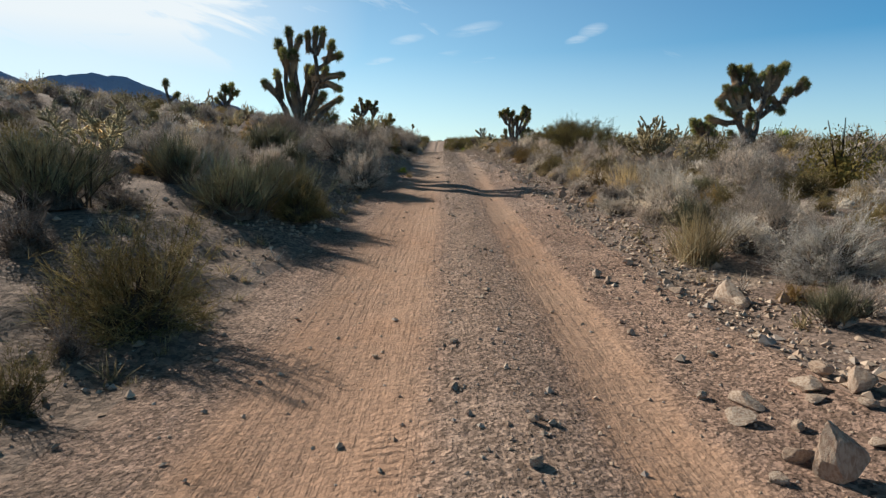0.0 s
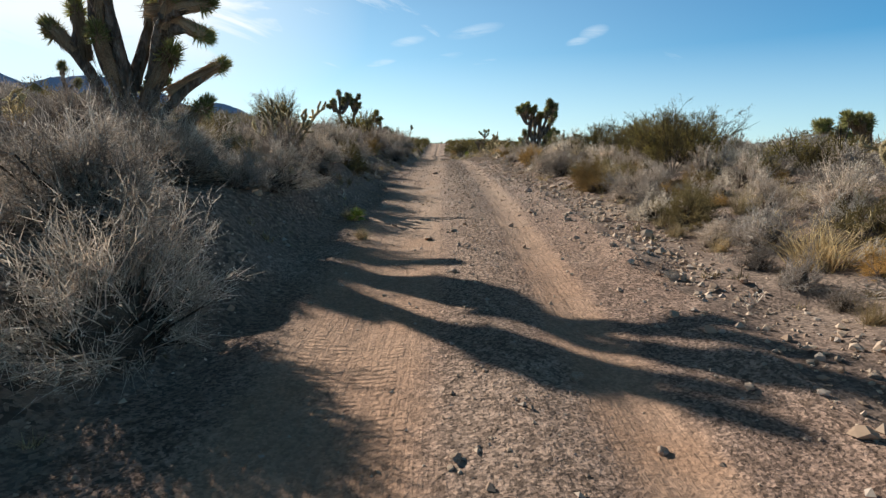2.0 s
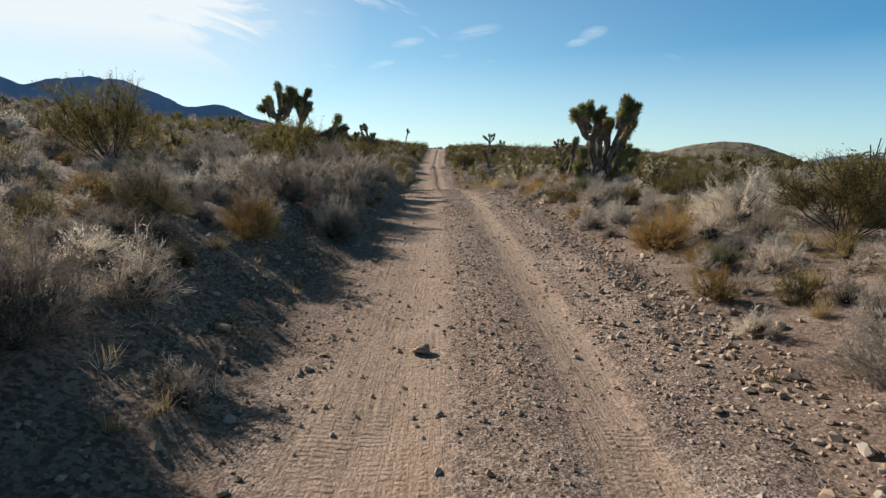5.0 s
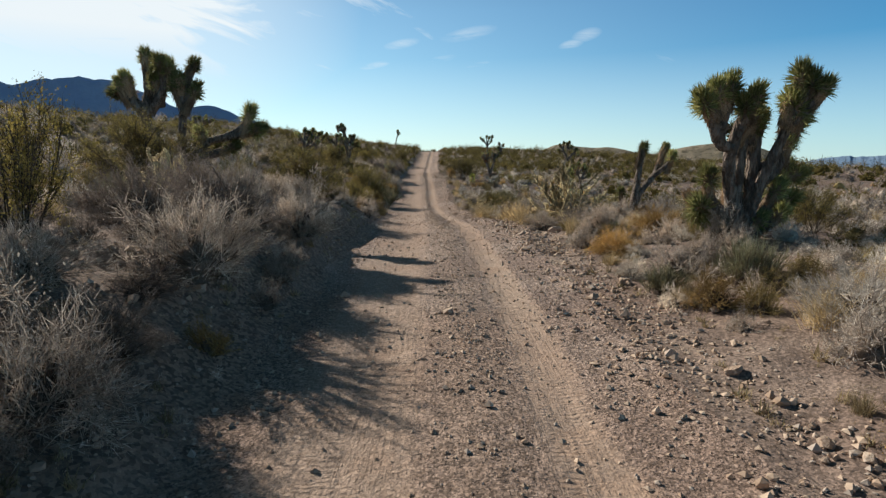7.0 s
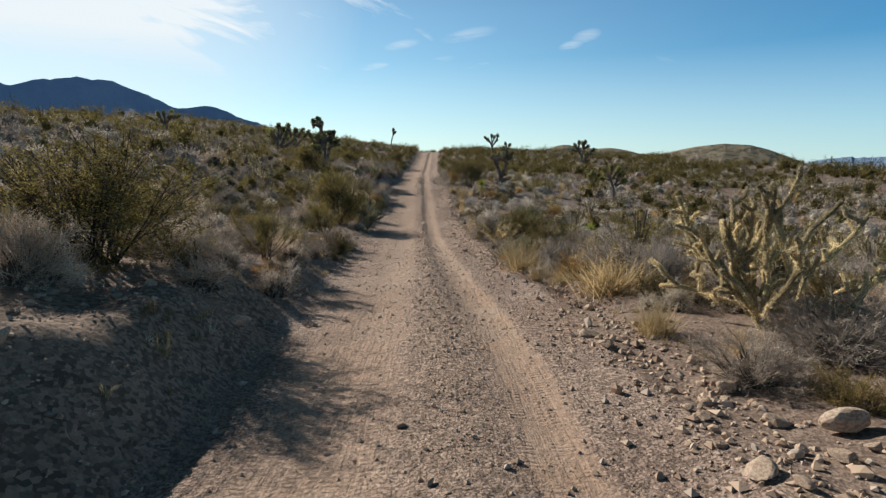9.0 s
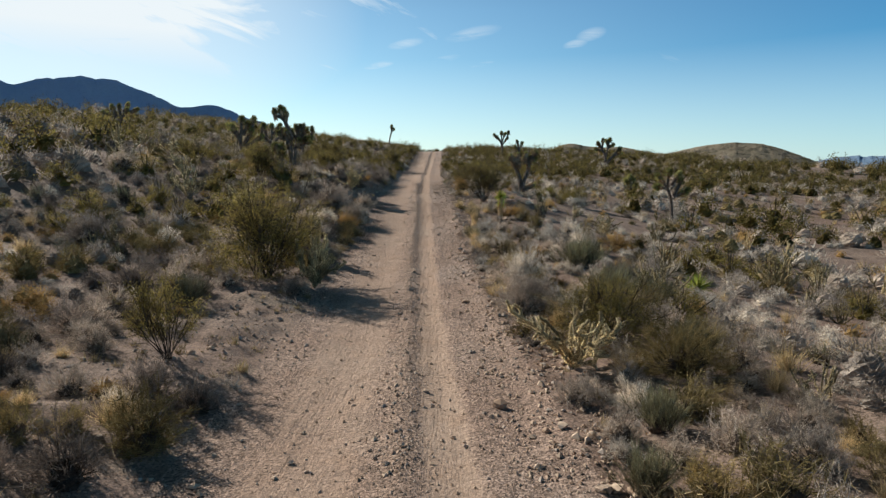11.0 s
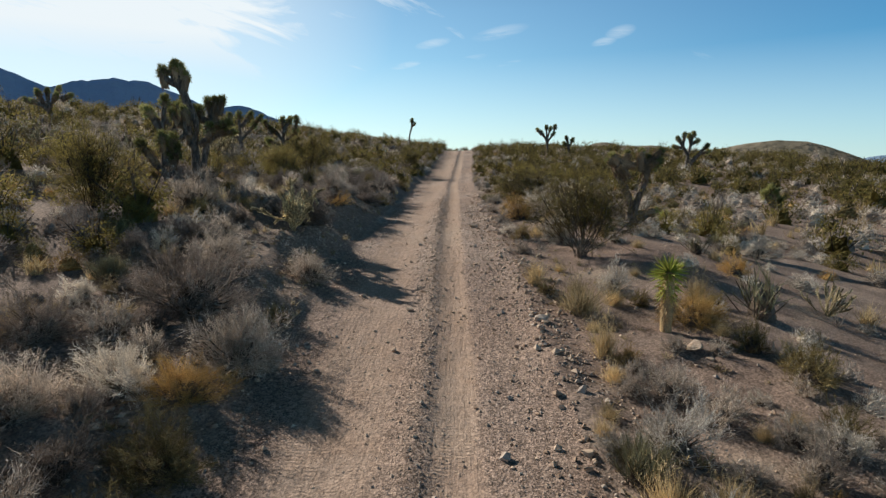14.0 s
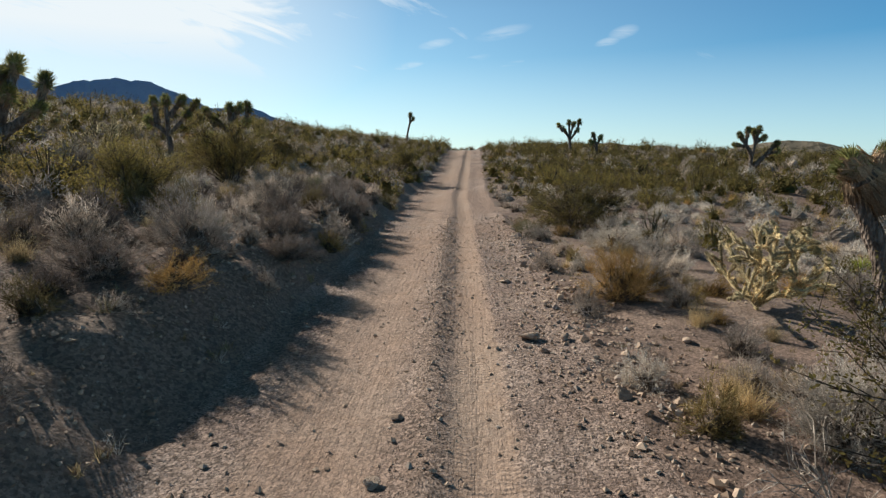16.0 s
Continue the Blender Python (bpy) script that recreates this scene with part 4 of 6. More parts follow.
def joshua_tree(x, y, limbs, unit, label, seed, thick=0.12, depth=1.0, sink=0.15, heads=1.0, turn=0.0, shag=1.0):
    """limbs: strings of 'across,up' places, in units; each limb's end carries a head of leaves."""
    rng = random.Random(seed)
    tree = new("joshua_tree")
    tree.matrix_world = pose(x, y, float(height(x, y)) - sink, 0, 0, turn)
    tagged(tree, label, "tree", "joshua trees")
    lines = [[tuple(float(q) * unit for q in p.split(",")) for p in limb.split()] for limb in limbs]
    ys = {}
    for k, line in enumerate(lines):
        lean = rng.uniform(-0.28, 0.28) * depth
        key = min(ys, key=lambda q: abs(q[0] - line[0][0]) + abs(q[1] - line[0][1]), default=None)
        join = key is not None and abs(key[0] - line[0][0]) + abs(key[1] - line[0][1]) < 0.25
        y0 = ys[key] if join else rng.uniform(-0.12, 0.12)
        pts, run = [], 0.0
        for i, (a, b) in enumerate(line):
            if i:
                run += math.hypot(a - line[i - 1][0], b - line[i - 1][1])
            yy = y0 + lean * run
            ys[(a, b)] = yy
            pts.append(Vector((a, yy, b)))
        # a finer, gently crooked line through the corners
        fine = []
        for i in range(len(pts) - 1):
            p0, p1, p2, p3 = pts[max(i - 1, 0)], pts[i], pts[i + 1], pts[min(i + 2, len(pts) - 1)]
            for t in (0, 0.25, 0.5, 0.75):
                fine.append(0.5 * ((2 * p1) + (p2 - p0) * t + (2 * p0 - 5 * p1 + 4 * p2 - p3) * t * t + (3 * p1 - p0 - 3 * p2 + p3) * t ** 3))
        fine.append(pts[-1])
        n = len(fine)
        first = 1.15 * thick * (1.0 if not join else 0.82)
        radii = [first * (1 - 0.25 * i / n) * (1.2 - 0.2 * min(i / 4, 1) if not join else 1) * rng.uniform(0.94, 1.06) for i in range(n)]
        s = Shape(seed * 31 + k)
        s.tube(fine, radii, 9, 0.10)
        limb = child("limb", s.mesh("joshua_limb", BARK, True), tree)
        tip, way = fine[-1], (fine[-1] - fine[-3]).normalized()
        m = Matrix.Translation(tip) @ (way + Vector((0, 0, 0.25))).normalized().to_track_quat("Z", "Y").to_matrix().to_4x4()
        size = heads * rng.uniform(1.05, 1.4)
        head = child("leaf_rosette", ROSETTES[rng.randrange(4)], limb, "spiky green leaves")
        head.matrix_basis = m @ Matrix.Diagonal((size, size, size, 1))
        fat = max(min(radii[-1] * 1.4 / 0.15, 1.4), 0.7)
        dead = child("dead_leaf_sheath", SKIRTS[rng.randrange(3)], limb, "brown dead leaves folded down")
        m = Matrix.Translation(tip) @ way.to_track_quat("Z", "Y").to_matrix().to_4x4()
        dead.matrix_basis = m @ Matrix.Translation((0, 0, 0.03)) @ Matrix.Diagonal((fat, fat, rng.uniform(0.8, 1.5) * shag, 1))
    return tree


# ---- planting ----
KINDS = {
    "creosote": ("creosote_bush", "shrub", "creosote bushes", lambda s, n: creosote_kind(s, n), 4),
    "thicket": ("creosote_bush", "shrub", "creosote bushes", lambda s, n: creosote_kind(s, n, 1.7), 2),
    "grey": ("grey_shrub", "shrub", "grey desert shrubs", lambda s, n: mound_kind(s, GREY_TWIG, n), 5),
    "pale": ("white_bursage", "shrub", "pale bursage mounds", lambda s, n: mound_kind(s, PALE_TWIG, n, 0.52), 3),
    "dark": ("blackbrush", "shrub", "dark blackbrush", lambda s, n: mound_kind(s, DARK_TWIG, n, 0.64), 3),
    "olive": ("olive_shrub", "shrub", "olive desert shrubs", lambda s, n: mound_kind(s, OLIVE_TWIG, n, 0.66), 3),
    "rust": ("rusty_shrub", "shrub", "rusty low shrubs", lambda s, n: mound_kind(s, RUST_TWIG, n, 0.58, "twig_mass", 0.8, 1.15), 3),
    "tan": ("dry_bunch_grass", "grass", "bunch grass tufts", lambda s, n: grass_kind(s, TAN_BLADE, n), 3),
    "broom": ("joint_fir", "shrub", "joint fir bushes", lambda s, n: broom_kind(s, n), 3),
    "dead": ("dead_shrub", "shrub", "dead shrubs", lambda s, n: dead_kind(s, n), 2),
    "cholla": ("cholla_cactus", "cactus", "cholla cacti", lambda s, n: cholla_kind(s, n), 4),
}
LABELS = {
    "creosote": "olive-green creosote bush with many dark stems",
    "thicket": "dense olive-green creosote bush leafy to the ground",
    "grey": "rounded grey shrub of fine bare twigs",
    "pale": "low pale grey bursage mound on gravel",
    "dark": "dark grey-brown blackbrush on the road bank",
    "olive": "rounded olive-brown shrub of fine twigs",
    "rust": "low rust-coloured shrub of dry stalks",
    "tan": "pale dry bunch grass tuft in stony soil",
    "broom": "blue-green joint fir with upright stems",
    "dead": "dead leafless shrub with bleached branches",
    "cholla": "spiny cholla cactus with pale jointed arms",
}
MODELS, DIMS = {}, {}
TAKEN = []


def model(kind, level, k):
    key = (kind, level, k)
    if key not in MODELS:
        MODELS[key] = KINDS[kind][3](1000 * level + 37 * k + len(kind) * 7, level)
        co = []
        for _, me in MODELS[key]:
            v = np.empty(len(me.vertices) * 3, np.float32)
            me.vertices.foreach_get("co", v)
            co.append(v.reshape(-1, 3))
        co = np.concatenate(co)
        DIMS[key] = (float(np.percentile(np.hypot(co[:, 0], co[:, 1]), 95)) * 2.05, float(np.percentile(co[:, 2], 98.5)))
    return MODELS[key]


place_rng = random.Random(4)


def plant(kind, x, y, wide, tall):
    """One plant near the way, about that wide and tall."""
    if kind == "yucca":
        return yucca(x, y, wide, tall)
    name, category, group, make, count = KINDS[kind]
    if kind == "cholla":
        TAKEN.append((x, y, wide * 0.42))
        return tagged(cholla(x, y, wide, tall), LABELS[kind], category, group)
    big = kind in ("grey", "pale", "olive", "rust", "dark") and wide > 1.2 or kind in ("creosote", "thicket") and wide > 1.6
    level, k = 3 if big else 2, place_rng.randrange(count)
    parts = model(kind, level, k)
    w1, h1 = DIMS[kind, level, k]
    turn = place_rng.uniform(0, 360)
    m = pose(x, y, float(height(x, y)) - 0.03, 0, 0, turn) @ Matrix.Diagonal((wide / w1, wide / w1, tall / h1, 1))
    TAKEN.append((x, y, wide * 0.42))
    if len(parts) == 1:
        ob = new(name, parts[0][1])
    else:
        ob = new(name)
        for part_name, me in parts:
            tagged(child(part_name, me, ob), kind="stuff" if part_name == "stem_clump" else "")
    ob.matrix_world = m
    return tagged(ob, LABELS[kind], category, group)


YUCCA_HEAD = [rosette(90 + i, 190, 0.5, 0.026, YUCCA_LEAF, -0.55, 0.04) for i in range(2)]
YUCCA_COLLAR = skirt(95, 150, 0.45, 0.09, 0.42, YUCCA_LEAF)
YUCCA_SKIRT = skirt(97, 170, 0.5, 0.10, 0.30, YUCCA_DEAD)


def yucca(x, y, wide, tall):
    ob = new("yucca")
    k = wide / 0.95
    ob.matrix_world = pose(x, y, float(height(x, y)) - 0.05, place_rng.uniform(-4, 4), place_rng.uniform(-4, 4), place_rng.uniform(0, 360))
    top = max(tall - 0.42 * k, 0.12)
    s = Shape(int(x * 10) % 90 + 200)
    s.tube([(0, 0, 0), (0.01, 0, top * 0.5), (0, 0.01, top)], [0.13 * k, 0.14 * k, 0.12 * k], 9, 0.1)
    child("trunk", s.mesh("yucca_trunk", YUCCA_DEAD, True), ob)
    up = Matrix.Translation((0, 0, top))
    child("leaf_rosette", YUCCA_HEAD[int(x) % 2], ob, "long bright green bayonet leaves").matrix_basis = up @ Matrix.Scale(k, 4)
    if tall > 0.8:
        child("leaf_collar", YUCCA_COLLAR, ob, "yellow-green leaves").matrix_basis = up @ Matrix.Scale(k, 4)
        child("dead_leaf_skirt", YUCCA_SKIRT, ob, "tan dead leaves hanging down").matrix_basis = Matrix.Translation((0, 0, top - 0.35 * k)) @ Matrix.Diagonal((k, k, k * 1.1, 1))
    TAKEN.append((x, y, wide * 1.1))
    return tagged(ob, "bright green yucca with stiff leaves over a tan skirt", "yucca", "yuccas")


# ---- joshua trees ----
joshua_tree(-5.44, 23.4, [
    "-12,7 -25,37 -40,77 -55,102 -75,124",
    "-55,102 -48,124 -50,144",
    "-10,17 -15,62 -25,87 -30,122 -28,162 -35,190",
    "-28,157 -15,190 -15,228",
    "-28,157 -40,204",
    "-27,167 -8,187 6,214",
    "0,12 -2,102 -5,147 -2,177",
    "-1,72 10,127 10,162",
    "2,62 -10,112 -18,152 -22,180",
    "8,12 15,62 32,102 38,147 35,190 40,232",
    "35,187 23,200 22,224",
    "38,182 52,210 56,228",
    "38,142 30,127 27,154",
    "38,152 55,162 65,180 71,202",
    "56,164 68,177 82,183",
    "15,52 40,107 55,127 65,144",
    "50,122 75,132 94,135",
    "42,112 68,116 85,109",
    "10,22 35,57 60,82 76,93",
    "15,12 55,36 69,48",
    "5,42 35,77 51,94",
    "-4,17 -8,72 -12,112",
    "20,72 25,112 28,134"],
    0.0178, "large many-limbed joshua tree on the road bank", 11, 0.105, depth=1.7, shag=1.4, heads=0.9)
joshua_tree(13.55, 26.3, [
    "0,11 -2,36 -18,61 -20,96 -30,124",
    "-18,66 -45,64 -74,73",
    "-20,91 -40,91 -52,100",
    "-22,98 -38,116 -46,131",
    "-21,96 -10,116 -12,130",
    "-20,76 -30,86 -39,84",
    "-25,111 -38,126 -58,108",
    "5,11 15,36 22,71 5,96 -12,136 -20,164",
    "-12,136 -26,154 -32,172",
    "-12,136 -2,151 0,170",
    "-14,141 -14,161 -12,173",
    "2,101 -5,116 -18,118",
    "22,71 32,111 40,136 54,164",
    "40,136 60,158 75,177",
    "32,111 20,136 30,158",
    "26,126 12,138 8,154",
    "42,141 40,158 42,168",
    "36,121 46,126 64,170",
    "22,71 50,91 80,111 105,131 118,146",
    "75,108 85,118 89,126",
    "50,91 65,94 72,88",
    "95,124 110,126 126,138",
    "10,36 2,58 2,72",
    "-5,14 -25,26 -32,38",
    "48,88 40,101 44,108"],
    0.0213, "forked joshua tree with heavy leafy limbs", 12, 0.13, depth=1.3, shag=1.3, heads=1.1)
joshua_tree(14.5, 33.0, [
    "-5,0 0,70 -25,140",
    "0,70 -45,145",
    "25,10 40,140",
    "0,60 0,120"],
    0.01100, "small joshua tree with a few upright heads", 13, 0.10, heads=1.15)
joshua_tree(6.8, 54.9, [
    "-15,18 -32,83 -50,143 -52,193 -40,238 -28,275",
    "-50,183 -82,193 -105,233 -127,267",
    "-82,193 -85,228 -92,261 -99,286",
    "-86,218 -76,258 -71,295",
    "-47,213 -62,243 -66,261",
    "-42,228 -44,248 -50,261",
    "-105,233 -110,253 -118,265",
    "-10,13 -15,103 -15,173 -5,218 7,245",
    "8,18 13,103 17,183 21,221 28,245",
    "-14,163 -22,198 -23,217",
    "15,173 6,213 14,233",
    "0,13 20,113 40,183 55,228 60,261",
    "55,228 66,273 67,315",
    "56,228 88,263 104,291",
    "30,143 50,153 78,183 88,213 109,231",
    "82,193 94,233 96,257",
    "20,103 60,143 78,178 84,201",
    "60,243 50,253 54,273",
    "90,218 102,243 112,261",
    "62,263 80,283 82,301",
    "10,8 40,53 75,88 100,123 115,150",
    "40,53 90,71 120,87",
    "75,88 84,115 84,133",
    "100,123 122,131 134,135",
    "15,13 55,38 82,61",
    "20,18 50,83 65,111",
    "-10,13 -50,68 -75,93 -80,121 -82,136",
    "-50,68 -78,71 -94,81",
    "-55,71 -85,61 -86,55",
    "-2,8 16,33 28,51",
    "-20,23 -25,83 -22,123"],
    0.0112, "stout joshua tree with many limbs from its base", 14, 0.125, depth=1.4, heads=1.15)
joshua_tree(6.95, 62.90, [
    "0,0 35,85 85,140 112,190 132,232",
    "12,45 36,155 44,200 54,232",
    "85,140 128,180 138,205",
    "-5,10 -25,60 -32,95"],
    0.01120, "young joshua tree with two bare arms", 15, 0.10, heads=1.0, shag=1.3)
joshua_tree(-7.2, 59.2, [
    "0,7 -13,67 -38,117 -48,147 -60,167 -68,202",
    "-56,155 -78,175 -94,179",
    "-60,165 -72,177 -78,192",
    "-43,142 -40,182 -46,215 -51,249",
    "-42,167 -26,187 -20,209",
    "-32,142 -6,172 4,195 1,225",
    "4,192 12,207 12,219",
    "-22,157 -15,177 -16,197",
    "-43,217 -34,209 -28,197",
    "5,9 17,77 27,127 34,159 31,195",
    "34,159 44,202 54,223",
    "36,157 48,169 54,180",
    "34,167 24,177 20,189",
    "12,12 27,62 57,92 92,102 122,122 133,145",
    "57,92 48,99 45,109",
    "92,102 127,109 148,115",
    "27,62 77,75 102,85"],
    0.0158, "open joshua tree forking low with a drooping arm", 16, 0.13, depth=1.3, heads=1.15)
joshua_tree(-9.45, 106.7, [
    "0,20 -2,100 2,150 -12,190 -22,215 -32,225 -50,235 -59,245 -61,255",
    "-32,225 -33,245 -36,262",
    "-30,228 -24,245 -25,260",
    "-30,226 -16,234 -13,244",
    "-34,232 -42,255 -39,270",
    "5,20 15,110 20,160 13,194",
    "20,155 30,178 32,196",
    "18,150 0,160 -3,174",
    "28,172 40,182 43,198",
    "16,120 40,138 62,144",
    "15,110 42,124 68,128",
    "18,140 26,160 28,178",
    "-2,95 -15,135 -34,160 -41,182",
    "-30,155 -48,160 -55,168",
    "-15,135 -22,160 -16,178",
    "-8,120 -8,150 -12,170",
    "-2,90 -8,110 -6,135",
    "10,100 30,115 36,135"],
    0.0161, "tall leaning joshua tree with a hooked top", 17, 0.12, depth=1.2, heads=0.95)
joshua_tree(-10.15, 106.2, [
    "0,5 -10,65 -40,100 -70,150 -95,190",
    "0,5 -2,65 -15,140 -45,215",
    "-5,100 -10,170 -15,225",
    "5,5 7,65 25,120 35,160",
    "0,120 25,170 30,215"],
    0.00770, "low clump of joshua tree heads", 18, 0.12, heads=1.15)
joshua_tree(-18.2, 50.8, [
    "0,0 -10,80 -40,140",
    "-10,80 0,180",
    "-5,60 40,130 50,190",
    "40,130 75,150",
    "0,50 -60,110",
    "40,110 20,160"],
    0.01350, "joshua tree with crowded upright heads", 19, 0.13, heads=1.5)
joshua_tree(-20.8, 46.0, [
    "0,0 -10,70 -30,130 -35,180",
    "-10,70 30,110"],
    0.01350, "thin joshua tree with one hooked limb", 20, 0.10, heads=1.5)
joshua_tree(16.8, 38.2, [
    "0,0 0,70 -50,110",
    "0,70 -20,140",
    "0,60 40,120",
    "40,120 60,160",
    "0,50 70,90",
    "-20,100 -60,140"],
    0.01050, "joshua tree with spreading short arms", 21, 0.12, heads=1.5)
joshua_tree(6.25, 109.7, [
    "-6,0 -4,60 -18,110 -34,155 -38,190",
    "-36,172 -52,196",
    "-34,165 -20,188 -16,204",
    "-37,180 -62,186",
    "4,0 8,60 24,105 34,150 40,190",
    "38,178 58,196 70,208",
    "36,168 22,190 20,206",
    "38,172 62,180",
    "10,20 40,42 58,50"],
    0.01420, "joshua tree with two thick shaggy trunks beside the track", 22, 0.155, depth=0.5, heads=0.95, shag=1.3)
joshua_tree(15.9, 106.4, [
    "0,0 5,110 -10,180 -50,240",
    "-10,180 -10,260",
    "5,150 45,220",
    "-10,180 -60,190",
    "5,140 60,170",
    "-10,200 20,250"],
    0.01360, "slender joshua tree with a forked crown", 23, 0.10, heads=1.35, shag=0.8)
joshua_tree(18.4, 123.0, [
    "0,0 0,90 -30,160",
    "0,90 30,170",
    "0,80 50,120",
    "0,110 0,190"],
    0.01100, "small joshua tree with short arms", 24, 0.10, heads=1.5)
joshua_tree(24.6, 155.0, [
    "0,0 20,130 -20,210 -60,270",
    "-20,210 -10,300",
    "20,130 40,220 30,290",
    "40,220 90,250",
    "0,30 90,150 140,210",
    "-20,200 -80,210",
    "40,210 60,300",
    "90,150 160,170"],
    0.01500, "wide joshua tree with a leaning side limb", 25, 0.17, heads=1.5)
joshua_tree(11.3, 172.0, [
    "0,0 0,100 -40,170",
    "0,100 0,210",
    "0,90 50,160",
    "50,160 60,210",
    "-40,150 -70,190",
    "0,110 30,200"],
    0.01900, "dark joshua tree with a dense head", 26, 0.15, heads=1.5)
joshua_tree(14.1, 170.0, [
    "0,0 0,90 -20,170",
    "0,90 30,150",
    "0,80 -40,120"],
    0.01650, "joshua tree with three tufts", 27, 0.14, heads=1.5)
joshua_tree(-9.3, 180.5, [
    "0,0 10,100 30,170 40,240",
    "30,170 60,210"],
    0.01680, "thin leaning joshua tree with one head", 28, 0.12, heads=1.5)
joshua_tree(-15.50, 136.00, [
    "0,0 0,100 -50,160",
    "0,100 0,200",
    "0,90 60,150",
    "-50,140 -80,190",
    "60,150 70,200",
    "0,140 30,200",
    "0,80 -70,110"],
    0.01850, "rounded joshua tree with dense heads", 29, 0.14, heads=1.5)
joshua_tree(-18.4, 134.0, [
    "0,0 0,90 -60,140",
    "0,90 10,200",
    "0,90 60,160",
    "60,160 90,190",
    "-30,130 -40,200",
    "10,150 50,200"],
    0.01850, "rounded joshua tree with crowded limbs", 30, 0.14, heads=1.5)
joshua_tree(-38.0, 140.0, [
    "0,0 0,90 -70,140",
    "0,90 -20,200",
    "0,90 60,170",
    "60,150 100,170",
    "-40,120 -60,190",
    "10,150 40,210",
    "-70,130 -110,150"],
    0.01700, "broad dark joshua tree on the rise", 31, 0.18, heads=1.5)
joshua_tree(-16.60, 119.00, [
    "0,0 -10,90 -40,170",
    "-10,90 0,210",
    "0,80 50,150",
    "50,150 60,210",
    "-30,130 -70,180",
    "10,60 90,120",
    "90,120 100,180",
    "0,130 25,190"],
    0.01600, "broad joshua tree with upright arms", 32, 0.15, heads=1.5)

# ---- plants that stand by the way ----
plant("dark", -2.77, 4.15, 0.35, 0.38)
plant("dark", -4.12, 5.75, 0.85, 0.60)
plant("broom", -2.90, 11.00, 1.35, 1.00)
plant("olive", -2.50, 11.60, 0.80, 0.62)
plant("broom", -3.70, 14.40, 0.90, 0.60)
plant("olive", -2.60, 3.36, 0.56, 0.41)
plant("broom", 3.35, 4.87, 0.47, 0.37)
plant("olive", -2.66, 4.92, 1.42, 1.00)
plant("pale", 4.48, 6.73, 1.38, 0.79)
plant("broom", -5.02, 7.46, 1.57, 0.93)
plant("tan", 3.30, 7.55, 1.27, 0.96)
plant("broom", -3.35, 9.60, 1.50, 0.98)
plant("olive", -2.65, 10.70, 1.25, 0.78)
plant("tan", 7.65, 10.77, 1.21, 0.48)
plant("olive", 7.19, 11.72, 1.21, 0.52)
plant("pale", 4.61, 12.02, 1.68, 0.94)
plant("cholla", -7.22, 12.71, 2.20, 1.16)
plant("grey", 7.31, 14.46, 2.00, 0.84)
plant("grey", 4.19, 15.05, 0.65, 0.34)
plant("tan", 4.82, 15.35, 1.58, 1.06)
plant("rust", 4.23, 16.13, 1.01, 0.66)
plant("grey", -6.85, 16.55, 1.39, 0.57)
plant("grey", 5.29, 16.75, 0.96, 0.72)
plant("grey", -2.33, 16.80, 1.88, 1.10)
plant("broom", -4.91, 16.89, 2.03, 0.90)
plant("dead", 4.34, 17.81, 1.02, 0.58)
plant("grey", -3.15, 17.89, 1.83, 1.05)
plant("cholla", 7.78, 18.87, 1.59, 0.93)
plant("tan", 4.42, 19.30, 1.20, 0.68)
plant("grey", 4.30, 20.28, 1.15, 0.70)
plant("cholla", 7.40, 21.15, 2.16, 1.55)
plant("yucca", 15.20, 26.40, 0.95, 1.15)
plant("tan", -1.22, 21.85, 0.38, 0.29)
plant("grey", -2.70, 22.21, 1.54, 0.87)
plant("olive", 4.11, 22.34, 1.33, 0.70)
plant("olive", -3.47, 23.19, 0.77, 0.52)
plant("grey", 3.81, 23.52, 0.65, 0.47)
plant("tan", -1.77, 23.81, 0.37, 0.25)
plant("cholla", -8.37, 24.64, 0.85, 0.67)
plant("creosote", 7.84, 24.93, 1.30, 0.68)
plant("cholla", -3.45, 26.13, 1.60, 1.25)
plant("grey", -2.82, 26.66, 1.31, 0.73)
plant("rust", 3.81, 26.96, 1.21, 0.42)
plant("rust", 3.86, 27.85, 1.21, 0.73)
plant("creosote", 5.98, 27.87, 2.25, 1.64)
plant("tan", 4.48, 28.24, 1.59, 0.70)
plant("creosote", 7.15, 29.77, 3.00, 1.46)
plant("grey", -3.04, 31.39, 2.00, 1.10)
plant("creosote", 7.43, 33.95, 2.84, 1.57)
plant("grey", 4.17, 34.60, 1.37, 0.72)
plant("dead", 3.25, 37.22, 0.50, 0.26)
plant("olive", -3.30, 37.40, 0.43, 0.36)
plant("rust", 3.84, 37.99, 0.73, 0.56)
plant("tan", -3.29, 38.52, 0.48, 0.28)
plant("broom", 4.68, 39.63, 0.64, 0.40)
plant("rust", 4.43, 40.10, 0.55, 0.43)
plant("rust", -3.38, 40.23, 1.28, 0.85)
plant("creosote", 7.32, 40.52, 2.60, 1.52)
plant("grey", -5.67, 41.14, 1.22, 0.88)
plant("rust", 4.29, 41.36, 1.64, 0.82)
plant("pale", 6.49, 42.92, 2.00, 1.06)
plant("dead", 4.38, 43.93, 1.24, 0.81)
plant("grey", -3.73, 45.91, 1.68, 1.01)
plant("grey", -6.54, 46.35, 1.61, 1.10)
plant("grey", -2.74, 46.46, 1.46, 1.05)
plant("creosote", -9.28, 46.64, 2.97, 2.20)
plant("creosote", 7.74, 48.11, 2.78, 1.02)
plant("rust", -2.31, 48.57, 0.60, 0.44)
plant("creosote", -4.57, 49.03, 1.60, 1.88)
plant("pale", 5.30, 49.14, 1.67, 0.80)
plant("tan", 4.86, 49.15, 0.92, 0.62)
